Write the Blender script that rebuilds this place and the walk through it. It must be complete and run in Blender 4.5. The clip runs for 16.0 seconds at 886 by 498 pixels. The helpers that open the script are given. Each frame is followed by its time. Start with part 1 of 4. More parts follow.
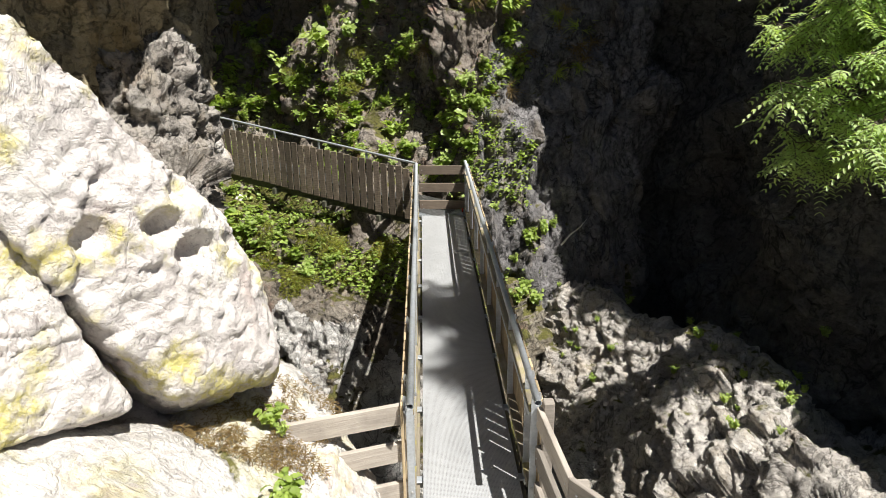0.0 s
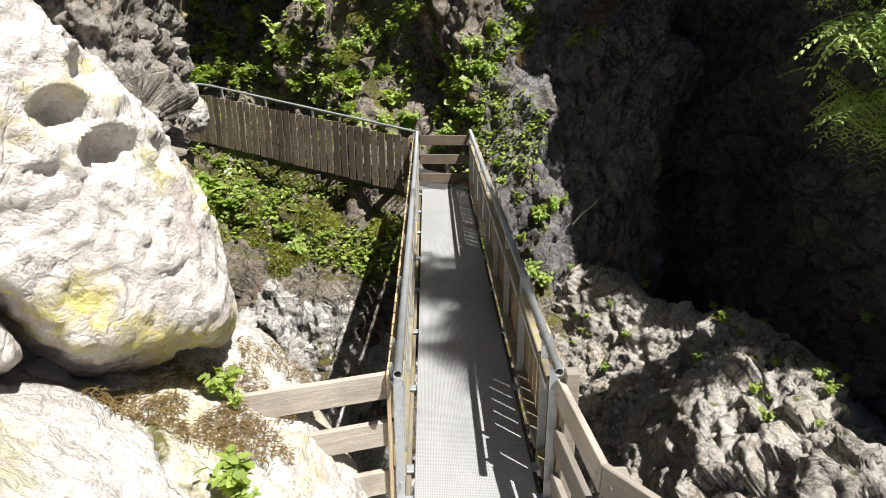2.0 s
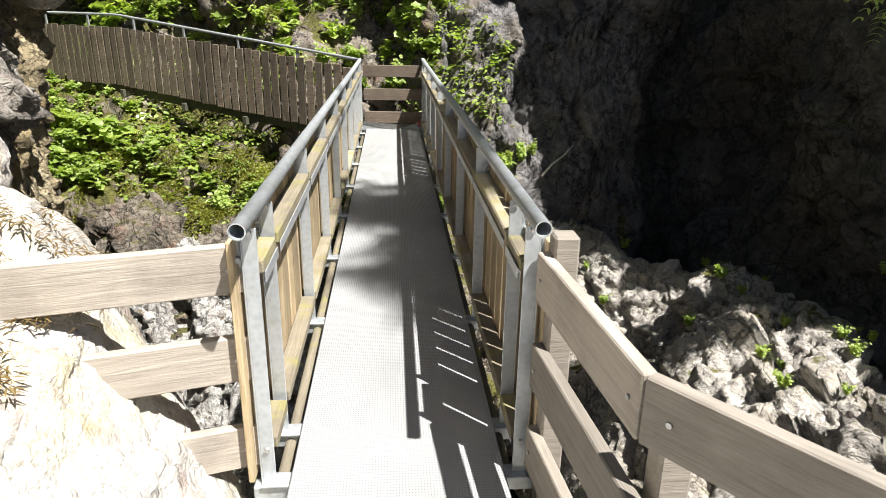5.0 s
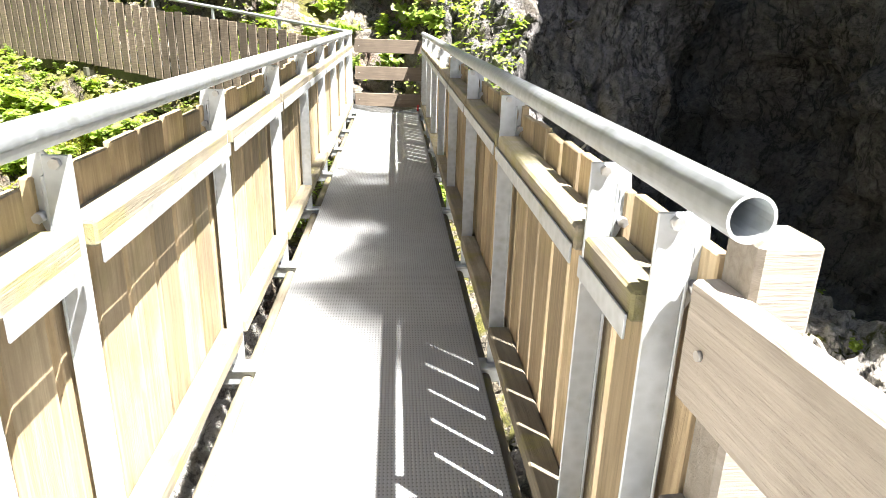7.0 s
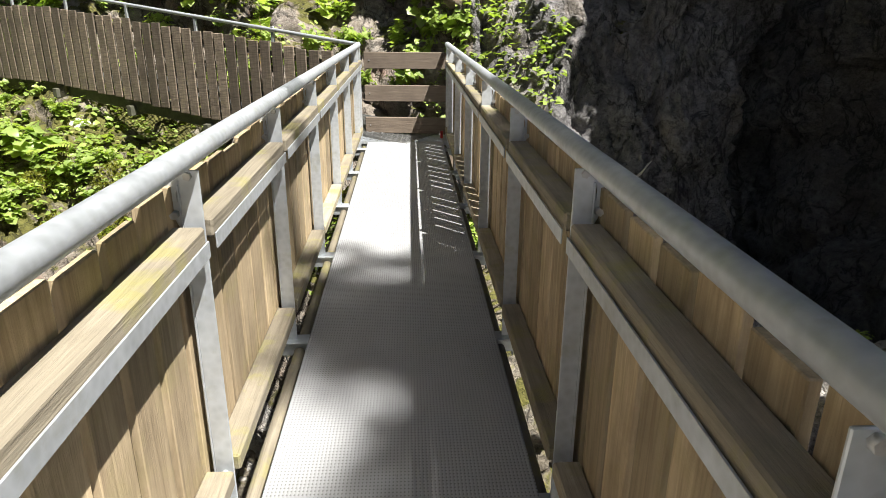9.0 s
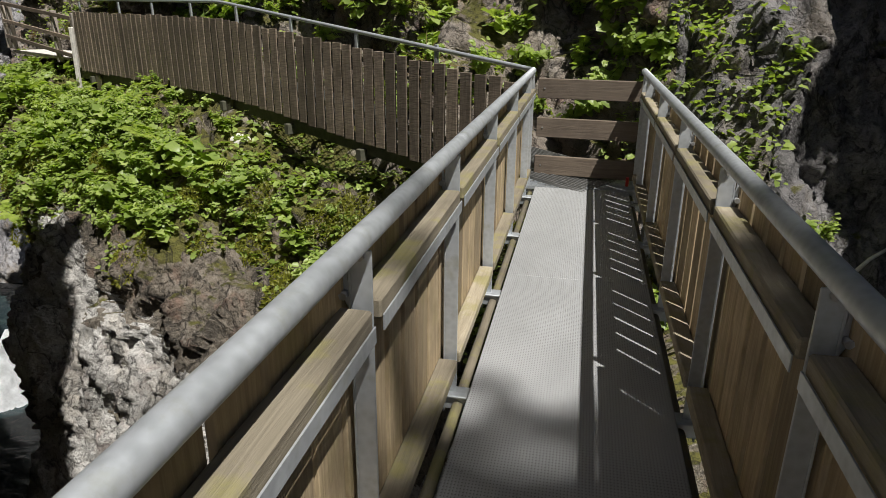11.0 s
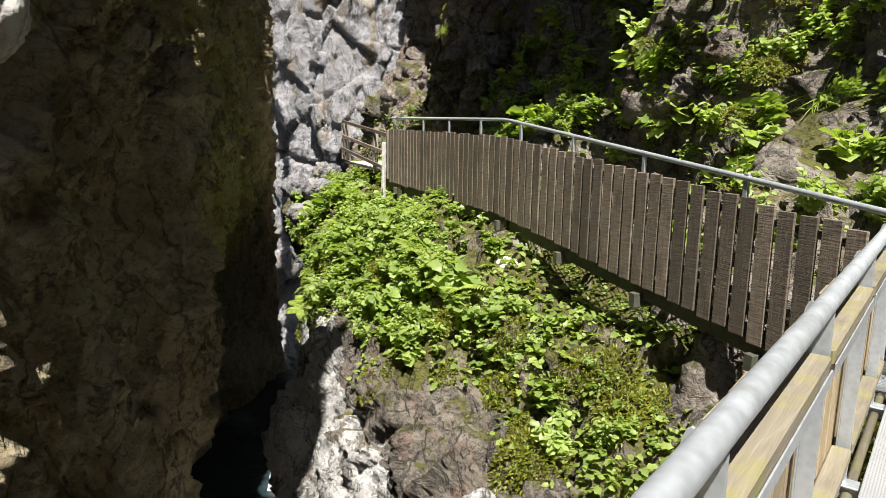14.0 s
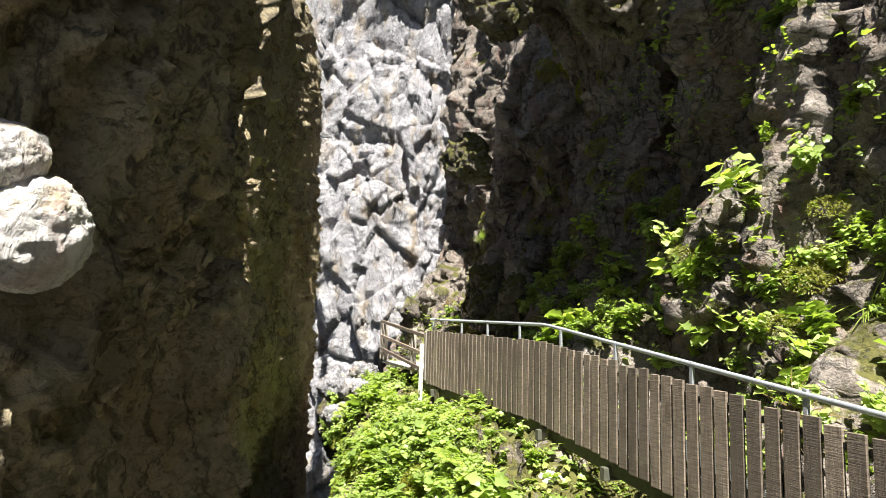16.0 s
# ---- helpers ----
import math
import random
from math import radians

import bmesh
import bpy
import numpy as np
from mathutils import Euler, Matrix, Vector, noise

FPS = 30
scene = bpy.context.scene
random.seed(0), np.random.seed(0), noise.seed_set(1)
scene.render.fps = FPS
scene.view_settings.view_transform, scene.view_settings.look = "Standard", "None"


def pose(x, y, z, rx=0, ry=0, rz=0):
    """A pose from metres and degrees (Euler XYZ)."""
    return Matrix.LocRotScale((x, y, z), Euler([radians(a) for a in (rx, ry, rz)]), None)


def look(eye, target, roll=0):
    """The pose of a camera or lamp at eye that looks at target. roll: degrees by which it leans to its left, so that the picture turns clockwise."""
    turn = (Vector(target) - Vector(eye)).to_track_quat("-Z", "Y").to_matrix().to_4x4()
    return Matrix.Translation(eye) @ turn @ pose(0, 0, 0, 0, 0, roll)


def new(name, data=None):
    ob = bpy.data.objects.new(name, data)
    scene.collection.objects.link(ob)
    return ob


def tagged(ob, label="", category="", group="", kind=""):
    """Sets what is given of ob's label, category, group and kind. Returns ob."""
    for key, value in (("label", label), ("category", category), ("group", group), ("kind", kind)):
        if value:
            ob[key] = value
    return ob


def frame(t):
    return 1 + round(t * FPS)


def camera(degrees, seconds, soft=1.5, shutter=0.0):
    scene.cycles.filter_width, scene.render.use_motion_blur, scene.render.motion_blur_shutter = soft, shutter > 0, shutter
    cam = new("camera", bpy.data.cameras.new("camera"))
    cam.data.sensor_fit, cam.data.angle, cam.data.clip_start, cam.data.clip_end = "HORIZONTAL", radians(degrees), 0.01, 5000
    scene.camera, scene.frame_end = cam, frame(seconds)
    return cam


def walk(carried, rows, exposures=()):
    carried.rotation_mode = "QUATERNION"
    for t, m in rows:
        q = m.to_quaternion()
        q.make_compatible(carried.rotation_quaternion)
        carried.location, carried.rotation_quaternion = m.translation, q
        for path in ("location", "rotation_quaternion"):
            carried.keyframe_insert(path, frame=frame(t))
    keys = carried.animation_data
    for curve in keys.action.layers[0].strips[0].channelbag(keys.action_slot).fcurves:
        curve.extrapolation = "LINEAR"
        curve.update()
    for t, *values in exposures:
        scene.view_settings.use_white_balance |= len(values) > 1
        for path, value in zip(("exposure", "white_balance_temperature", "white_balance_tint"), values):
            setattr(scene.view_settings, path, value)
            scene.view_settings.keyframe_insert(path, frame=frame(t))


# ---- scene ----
cam = camera(67.6, 16.0, soft=0.6)
PATH = [
    (0, (1.561, 2.095, 4.021), (1.612, 3.979, 3.351), -0.8),
    (0.5, (1.593, 2.3, 3.849), (1.635, 4.185, 3.181), -0.7),
    (1, (1.628, 2.491, 3.683), (1.66, 4.375, 3.014), -0.6),
    (1.5, (1.58, 2.721, 3.492), (1.615, 4.605, 2.822), -0.4),
    (2, (1.611, 2.954, 3.236), (1.652, 4.837, 2.565), -0.2),
    (2.5, (1.671, 3.181, 2.963), (1.724, 5.065, 2.294), -0.1),
    (3, (1.697, 3.459, 2.711), (1.771, 5.341, 2.039), 0.2),
    (3.5, (1.71, 3.7, 2.501), (1.806, 5.582, 1.832), 0.4),
    (4, (1.767, 3.942, 2.292), (1.883, 5.823, 1.624), 0.5),
    (4.5, (1.835, 4.202, 2.028), (1.973, 6.083, 1.362), 0.8),
    (4.7, (1.87, 4.318, 1.929), (2.016, 6.198, 1.263), 0.8),
    (6.8, (2.01, 5.726, 1.313), (2.153, 7.604, 0.64), 1.3),
    (7, (2.016, 5.894, 1.32), (2.164, 7.775, 0.658), 1.7),
    (7.5, (1.975, 6.309, 1.354), (2.109, 8.192, 0.694), 1.5),
    (8, (1.941, 6.723, 1.414), (2.076, 8.601, 0.741), 1.1),
    (8.2, (1.965, 6.965, 1.419), (2.098, 8.842, 0.742), 0.9),
    (10.3, (1.921, 8.713, 1.553), (1.762, 10.589, 0.878), 0.3),
    (10.5, (1.903, 8.865, 1.57), (1.671, 10.733, 0.894), 0.4),
    (11, (1.886, 9.218, 1.596), (1.504, 11.061, 0.92), 0.5),
    (11.5, (1.881, 9.535, 1.607), (1.278, 11.318, 0.933), 0.3),
    (12, (1.804, 9.798, 1.601), (1.069, 11.533, 0.929), 0.3),
    (12.5, (1.808, 10.04, 1.608), (0.932, 11.708, 0.938), 0.3),
    (13, (1.849, 10.27, 1.6), (0.85, 11.882, 0.966), 0.4),
    (13.5, (1.774, 10.461, 1.563), (0.659, 12.039, 1.048), 0.9),
    (14, (1.674, 10.659, 1.591), (0.466, 12.211, 1.228), 0.9),
    (14.5, (1.647, 10.776, 1.572), (0.394, 12.321, 1.364), 1.3),
    (15, (1.609, 10.792, 1.584), (0.329, 12.327, 1.522), 0.9),
    (15.5, (1.59, 10.783, 1.595), (0.281, 12.293, 1.676), 1.1),
    (16, (1.608, 10.717, 1.702), (0.293, 12.207, 1.923), 1.3),
]
walk(cam, [(t, look(eye, target, roll)) for t, eye, target, roll in PATH],
     exposures=[(0, 0.85), (4.7, 1.1), (6.8, 2.65), (7.2, 2.6), (8.2, 2.4), (10.3, 0.0), (11, 0.25), (11.6, 0.8), (12.5, 1.0), (14.5, 1.05), (16, 1.7)])


# ---- light ----
SUN = Vector((0.41, -0.42, 1.08)).normalized()
world = bpy.data.worlds.new("sky")
world.use_nodes = True
scene.world = world
wn = world.node_tree
sky = wn.nodes.new("ShaderNodeTexSky")
sky.sky_type, sky.sun_disc = "NISHITA", False
sky.sun_elevation = math.asin(SUN.z)
sky.sun_rotation = math.atan2(SUN.x, SUN.y)
wn.links.new(sky.outputs[0], wn.nodes["Background"].inputs[0])
wn.nodes["Background"].inputs[1].default_value = 0.027
sun = new("sun", bpy.data.lights.new("sun", "SUN"))
sun.data.energy, sun.data.angle, sun.data.color = 5.0, radians(0.53), (1.0, 0.965, 0.91)
sun.matrix_world = look(SUN * 60, (0, 0, 0))


# ---- materials ----
class Mat:
    """A small builder of node materials in object-independent metre coordinates."""

    def __init__(self, name, rough=0.8, metal=0.0):
        self.m = bpy.data.materials.new(name)
        self.m.use_nodes = True
        self.t = self.m.node_tree
        self.b = self.t.nodes["Principled BSDF"]
        self.b.inputs["Roughness"].default_value = rough
        self.b.inputs["Metallic"].default_value = metal
        self.geo = self.t.nodes.new("ShaderNodeNewGeometry")
        self.pos = self.geo.outputs["Position"]

    def node(self, kind, **ins):
        n = self.t.nodes.new(kind)
        for k, v in ins.items():
            self.put(n.inputs[k.replace("_", " ")], v)
        return n

    def put(self, sock, v):
        if isinstance(v, bpy.types.NodeSocket):
            self.t.links.new(v, sock)
        else:
            sock.default_value = v

    def scaled(self, sx, sy, sz, rot=(0, 0, 0), src=None):
        n = self.node("ShaderNodeMapping", Vector=src or self.pos, Scale=(sx, sy, sz), Rotation=rot)
        return n.outputs[0]

    def noise(self, scale, detail=5, rough=0.55, vec=None, distort=0.0):
        n = self.node("ShaderNodeTexNoise", Vector=vec or self.pos, Scale=scale, Detail=detail, Roughness=rough, Distortion=distort)
        return n.outputs["Fac"]

    def voronoi(self, scale, feature="F1", vec=None):
        n = self.t.nodes.new("ShaderNodeTexVoronoi")
        n.feature = feature
        self.put(n.inputs["Vector"], vec or self.pos)
        n.inputs["Scale"].default_value = scale
        return n.outputs["Distance"]

    def ramp(self, fac, *stops):
        n = self.node("ShaderNodeValToRGB", Fac=fac)
        e = n.color_ramp.elements
        while len(e) < len(stops):
            e.new(0.5)
        for el, (p, c) in zip(e, stops):
            el.position = p
            el.color = (c, c, c, 1) if isinstance(c, (int, float)) else (*c, 1)
        return n.outputs["Color"]

    def mix(self, fac, a, b, mode="MIX"):
        n = self.t.nodes.new("ShaderNodeMix")
        n.data_type, n.blend_type = "RGBA", mode
        self.put(n.inputs[0], fac)
        for s, v in ((n.inputs[6], a), (n.inputs[7], b)):
            self.put(s, v if isinstance(v, bpy.types.NodeSocket) else (*v, 1))
        return n.outputs[2]

    def math(self, op, a, b=0.0, clamp=False):
        n = self.t.nodes.new("ShaderNodeMath")
        n.operation, n.use_clamp = op, clamp
        self.put(n.inputs[0], a)
        self.put(n.inputs[1], b)
        return n.outputs[0]

    def warped(self, amount):
        n = self.node("ShaderNodeTexNoise", Vector=self.pos, Scale=1.3, Detail=4.0)
        v = self.t.nodes.new("ShaderNodeVectorMath")
        v.operation = "MULTIPLY_ADD"
        self.put(v.inputs[0], n.outputs["Color"])
        v.inputs[1].default_value = (amount * 3,) * 3
        self.put(v.inputs[2], self.pos)
        return v.outputs[0]

    def random(self):
        return self.t.nodes.new("ShaderNodeObjectInfo").outputs["Random"]

    def island(self):
        return self.geo.outputs["Random Per Island"]

    def up(self):
        n = self.node("ShaderNodeSeparateXYZ", Vector=self.geo.outputs["Normal"])
        return n.outputs["Z"]

    def bump(self, height, strength=0.5, dist=0.02, under=None):
        n = self.node("ShaderNodeBump", Height=height, Strength=strength, Distance=dist)
        if under:
            self.t.links.new(under, n.inputs["Normal"])
        return n.outputs["Normal"]

    def done(self, colour, normal=None, rough=None):
        self.put(self.b.inputs["Base Color"], colour if isinstance(colour, bpy.types.NodeSocket) else (*colour, 1))
        if normal:
            self.put(self.b.inputs["Normal"], normal)
        if rough is not None:
            self.put(self.b.inputs["Roughness"], rough)
        return self.m


def rock_material(name, dark, mid, pale, moss=0.0, lichen=0.0, ochre=0.0, rust=0.0, bump=0.8, cracks=0.75):
    m = Mat(name, 0.88)
    big = m.noise(0.9, 5, 0.6, distort=0.6)
    fine = m.noise(9.0, 8, 0.68)
    grit = m.noise(60.0, 4, 0.7)
    col = m.ramp(m.math("ADD", m.math("MULTIPLY", big, 0.55), m.math("MULTIPLY", fine, 0.45)), (0.30, dark), (0.5, mid), (0.66, pale))
    col = m.mix(m.ramp(grit, (0.35, 0.0), (0.7, 0.45)), col, pale, "MIX")
    speck = m.ramp(m.noise(19.0, 7, 0.74, distort=0.3), (0.33, 0.75), (0.45, 0.0))
    col = m.mix(speck, col, tuple(c * 0.6 for c in dark))
    if ochre:
        o = m.ramp(m.noise(1.7, 6, 0.6, m.scaled(1, 1, 0.45)), (0.52, 0.0), (0.66, ochre))
        col = m.mix(o, col, (0.36, 0.25, 0.10))
    if rust:
        r = m.ramp(m.noise(2.3, 6, 0.62, m.scaled(1.2, 1.2, 0.8)), (0.55, 0.0), (0.7, rust))
        col = m.mix(r, col, (0.27, 0.14, 0.10))
    if lichen:
        l = m.ramp(m.noise(1.5, 9, 0.62), (0.49, 0.0), (0.58, lichen))
        l = m.math("MULTIPLY", l, m.ramp(m.noise(14.0, 5, 0.7), (0.38, 0.15), (0.55, 1.0)))
        col = m.mix(l, col, (0.56, 0.50, 0.15))
        w = m.ramp(m.noise(6.0, 7, 0.65, m.scaled(1, 1, 1, (1, 2, 3))), (0.60, 0.0), (0.66, 0.5))
        col = m.mix(w, col, (0.30, 0.26, 0.24))
    if moss:
        g = m.math("ADD", m.math("MULTIPLY", m.up(), 0.35), m.noise(1.6, 8, 0.65))
        g = m.ramp(g, (0.92 - 0.35 * moss, 0.0), (1.0 - 0.35 * moss, 1.0))
        col = m.mix(g, col, m.mix(m.noise(25.0, 4), (0.055, 0.065, 0.012), (0.16, 0.14, 0.03)))
    crack = m.ramp(m.voronoi(1.9, "DISTANCE_TO_EDGE", m.warped(0.35)), (0.0, 0.0), (0.035, 1.0))
    seam = m.ramp(m.math("ABSOLUTE", m.math("SUBTRACT", m.noise(1.6, 9, 0.6, m.scaled(1, 1, 0.6), 0.5), 0.5)), (0.0, 0.0), (0.022, 1.0))
    seam2 = m.ramp(m.math("ABSOLUTE", m.math("SUBTRACT", m.noise(5.5, 7, 0.6, m.scaled(0.8, 0.8, 1.2, (0.6, 0.4, 0))), 0.5)), (0.0, 0.0), (0.02, 1.0))
    line = m.math("MULTIPLY", seam, m.ramp(seam2, (0.0, 0.45), (1.0, 1.0)))
    col = m.mix(m.ramp(line, (0.0, cracks), (1.0, 0.0)), col, tuple(c * 0.22 for c in dark))
    mid_f = m.noise(3.4, 7, 0.7, distort=0.4)
    h = m.math("ADD", m.math("MULTIPLY", fine, 0.6), m.math("MULTIPLY", grit, 0.16))
    h = m.math("ADD", h, m.math("ADD", m.math("MULTIPLY", m.math("MULTIPLY", line, m.ramp(crack, (0.0, 0.6), (1.0, 1.0))), 0.3), m.math("MULTIPLY", mid_f, 0.9)))
    n = m.bump(h, bump, 0.13)
    return m.done(col, n)


def wood_material(name, dark, pale, axis, green=0.0, stain=0.4, saw=0.0):
    """Weathered boards with the grain along one axis (0, 1, 2); each piece has a tone of its own."""
    m = Mat(name, 0.85)
    tex = m.t.nodes.new("ShaderNodeTexCoord").outputs["Object"]
    s = [22.0, 22.0, 22.0]
    s[axis] = 1.3
    shift = m.t.nodes.new("ShaderNodeVectorMath")
    shift.operation = "MULTIPLY_ADD"
    m.put(shift.inputs[0], m.random())
    shift.inputs[1].default_value = (31, 17, 23)
    m.put(shift.inputs[2], m.scaled(*s, src=tex))
    grain = m.noise(2.2, 6, 0.62, shift.outputs[0], 0.8)
    fine = m.noise(9.0, 4, 0.6, shift.outputs[0])
    col = m.ramp(grain, (0.22, dark), (0.80, pale))
    tone = m.ramp(m.random(), (0.0, 0.55), (1.0, 1.2))
    col = m.mix(1.0, col, tone, "MULTIPLY")
    blot = m.ramp(m.noise(3.2, 6, 0.6), (0.48, 0.0), (0.68, stain))
    col = m.mix(blot, col, tuple(c * 0.42 for c in dark))
    if green:
        g = m.ramp(m.noise(5.0, 5, 0.65), (0.50, 0.0), (0.64, green))
        col = m.mix(g, col, (0.26, 0.24, 0.07))
    relief = m.math("ADD", grain, m.math("MULTIPLY", fine, 0.4))
    if saw:
        marks = m.noise(1.0, 3, 0.6, m.scaled(5, 5, 75, src=tex))
        col = m.mix(m.ramp(marks, (0.42, 0.0), (0.60, saw)), col, tuple(c * 0.45 for c in dark))
        relief = m.math("ADD", relief, marks)
    n = m.bump(relief, 0.6, 0.006)
    return m.done(col, n)


M_LIMESTONE = rock_material("pale_limestone", (0.36, 0.31, 0.30), (0.60, 0.555, 0.525), (0.78, 0.75, 0.70), lichen=0.9, rust=0.45, bump=0.55, cracks=0.12)
M_SLAB = rock_material("slab_limestone", (0.38, 0.35, 0.32), (0.57, 0.54, 0.505), (0.72, 0.695, 0.65), lichen=0.35, rust=0.7, moss=0.05, bump=0.6, cracks=0.3)
M_BANK = rock_material("mossy_bank", (0.07, 0.055, 0.035), (0.18, 0.15, 0.10), (0.36, 0.33, 0.28), moss=0.75, rust=0.4)
M_HILL = rock_material("mossy_cliff", (0.075, 0.06, 0.046), (0.21, 0.172, 0.135), (0.40, 0.36, 0.315), moss=0.55, rust=0.6)
M_RIB = rock_material("grey_rib_rock", (0.06, 0.057, 0.057), (0.17, 0.162, 0.162), (0.36, 0.345, 0.345), ochre=0.2, moss=0.15, bump=1.0)
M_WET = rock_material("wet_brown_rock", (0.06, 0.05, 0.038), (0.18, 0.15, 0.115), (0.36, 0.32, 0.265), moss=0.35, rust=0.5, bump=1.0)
M_WALL = rock_material("ochre_wall", (0.22, 0.175, 0.10), (0.46, 0.37, 0.215), (0.60, 0.52, 0.36), ochre=0.75, moss=0.12, cracks=0.65, bump=1.0)
# right wall: its deep shade is partly put into this near-black colour
M_SHADEWALL = rock_material("dark_wall", (0.035, 0.033, 0.03), (0.09, 0.085, 0.075), (0.20, 0.19, 0.18), moss=0.1)
M_LEDGE = rock_material("ledge_rock", (0.20, 0.175, 0.155), (0.43, 0.395, 0.355), (0.65, 0.62, 0.575), ochre=0.3, moss=0.15, cracks=0.6)
M_MOSSROCK = rock_material("moss_covered_rock", (0.06, 0.05, 0.035), (0.16, 0.13, 0.09), (0.34, 0.31, 0.26), moss=1.3)
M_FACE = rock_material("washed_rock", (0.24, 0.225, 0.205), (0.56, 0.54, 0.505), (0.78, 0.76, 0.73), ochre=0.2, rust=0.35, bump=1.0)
M_SPUR = rock_material("pitted_rock", (0.16, 0.14, 0.12), (0.33, 0.30, 0.265), (0.50, 0.47, 0.42), ochre=0.25, rust=0.2)
M_FARWALL = rock_material("far_white_wall", (0.15, 0.145, 0.15), (0.34, 0.33, 0.34), (0.56, 0.55, 0.56), ochre=0.5, cracks=0.5, bump=1.0)

M_BOARD = wood_material("board_wood", (0.28, 0.205, 0.12), (0.62, 0.49, 0.31), 2, green=0.22)
M_GREYBOARD = wood_material("grey_board_wood", (0.16, 0.125, 0.09), (0.40, 0.32, 0.24), 2, stain=0.45, saw=0.55)
M_RAILWOOD = wood_material("rail_wood", (0.20, 0.17, 0.12), (0.40, 0.35, 0.26), 1, green=0.6)
M_PLANK = wood_material("plank_wood", (0.28, 0.245, 0.205), (0.49, 0.44, 0.38), 0, stain=0.35)
M_GREYPLANK = wood_material("grey_plank_wood", (0.17, 0.13, 0.10), (0.34, 0.27, 0.20), 0, stain=0.45)
M_BEAM = wood_material("beam_wood", (0.06, 0.055, 0.035), (0.17, 0.15, 0.09), 0, green=0.5)


def steel_material():
    m = Mat("galvanised_steel", 0.48, 0.55)
    sp = m.voronoi(38.0)
    col = m.ramp(m.math("ADD", m.math("MULTIPLY", sp, 0.6), m.math("MULTIPLY", m.noise(6.0, 6, 0.65), 0.7)), (0.35, (0.46, 0.49, 0.51)), (0.85, (0.56, 0.59, 0.62)))
    dirt = m.ramp(m.noise(11.0, 7, 0.65), (0.56, 0.0), (0.74, 0.35))
    col = m.mix(dirt, col, (0.30, 0.29, 0.17))
    r = m.ramp(m.noise(18.0, 5, 0.6), (0.3, 0.36), (0.7, 0.62))
    return m.done(col, m.bump(m.noise(70.0, 3), 0.12, 0.003), r)


def deck_material():
    m = Mat("grip_plate", 0.62, 0.35)
    sep = m.node("ShaderNodeSeparateXYZ", Vector=m.pos)
    rib = m.math("PINGPONG", m.math("MULTIPLY", sep.outputs["X"], 80.0), 0.5)
    along = m.math("PINGPONG", m.math("MULTIPLY", sep.outputs["Y"], 60.0), 0.5)
    hole = m.ramp(m.math("ADD", rib, along), (0.22, 0.0), (0.34, 1.0))
    big = m.noise(2.2, 7, 0.62, m.scaled(1, 0.5, 1))
    col = m.ramp(big, (0.3, (0.37, 0.38, 0.385)), (0.7, (0.49, 0.50, 0.51)))
    col = m.mix(hole, (0.25, 0.25, 0.245), col)
    spot = m.ramp(m.noise(30.0, 4, 0.6), (0.68, 0.0), (0.76, 0.7))
    col = m.mix(spot, col, (0.14, 0.12, 0.09))
    return m.done(col, m.bump(m.math("ADD", hole, m.math("MULTIPLY", rib, 0.6)), 0.5, 0.004))


def leaf_material(name, deep, bright):
    m = Mat(name, 0.42)
    tone = m.math("ADD", m.math("MULTIPLY", m.island(), 0.7), m.math("MULTIPLY", m.random(), 0.35))
    col = m.ramp(tone, (0.05, deep), (0.95, bright))
    col = m.mix(m.ramp(m.noise(40.0, 3), (0.3, 0.0), (0.8, 0.3)), col, tuple(c * 0.6 for c in deep))
    m.put(m.b.inputs["Base Color"], col)
    tr = m.node("ShaderNodeBsdfTranslucent", Color=m.mix(1.0, col, (1.5, 1.6, 0.6), "MULTIPLY"))
    mx = m.node("ShaderNodeMixShader", Fac=0.42)
    m.t.links.new(m.b.outputs[0], mx.inputs[1])
    m.t.links.new(tr.outputs[0], mx.inputs[2])
    m.t.links.new(mx.outputs[0], m.t.nodes["Material Output"].inputs["Surface"])
    return m.m


def plain(name, colour, rough=0.8, metal=0.0, vary=0.25, scale=12.0):
    m = Mat(name, rough, metal)
    f = m.noise(scale, 6, 0.62)
    col = m.ramp(f, (0.3, tuple(c * (1 - vary) for c in colour)), (0.7, tuple(min(1, c * (1 + vary)) for c in colour)))
    return m.done(col, m.bump(f, 0.3, 0.01))


def water_material():
    m = Mat("stream_water", 0.08)
    m.b.inputs["IOR"].default_value = 1.33
    w = m.noise(3.0, 5, 0.6, distort=0.8)
    foam = m.ramp(m.noise(0.55, 6, 0.62), (0.50, 0.0), (0.68, 0.5))
    col = m.mix(foam, (0.02, 0.032, 0.036), (0.085, 0.15, 0.13))
    return m.done(col, m.bump(w, 0.5, 0.05), m.ramp(foam, (0.0, 0.1), (1.0, 0.5)))


M_STEEL = steel_material()
M_DECK = deck_material()
M_GRATE = plain("grating_steel", (0.28, 0.28, 0.27), 0.55, 0.5)
M_DARKSTEEL = plain("mossy_steel_beam", (0.10, 0.10, 0.07), 0.75, 0.2)
M_LEAF = leaf_material("herb_leaf", (0.16, 0.23, 0.05), (0.42, 0.52, 0.14))
M_LEAF_PALE = leaf_material("pale_leaf", (0.21, 0.30, 0.07), (0.50, 0.58, 0.20))
M_FERN = leaf_material("fern_leaf", (0.24, 0.33, 0.05), (0.48, 0.56, 0.14))
M_TREELEAF = leaf_material("tree_leaf", (0.28, 0.39, 0.15), (0.52, 0.63, 0.30))
M_MOSS = leaf_material("moss", (0.10, 0.11, 0.015), (0.32, 0.32, 0.04))
M_DRY = leaf_material("dry_stalk", (0.14, 0.09, 0.04), (0.34, 0.25, 0.12))
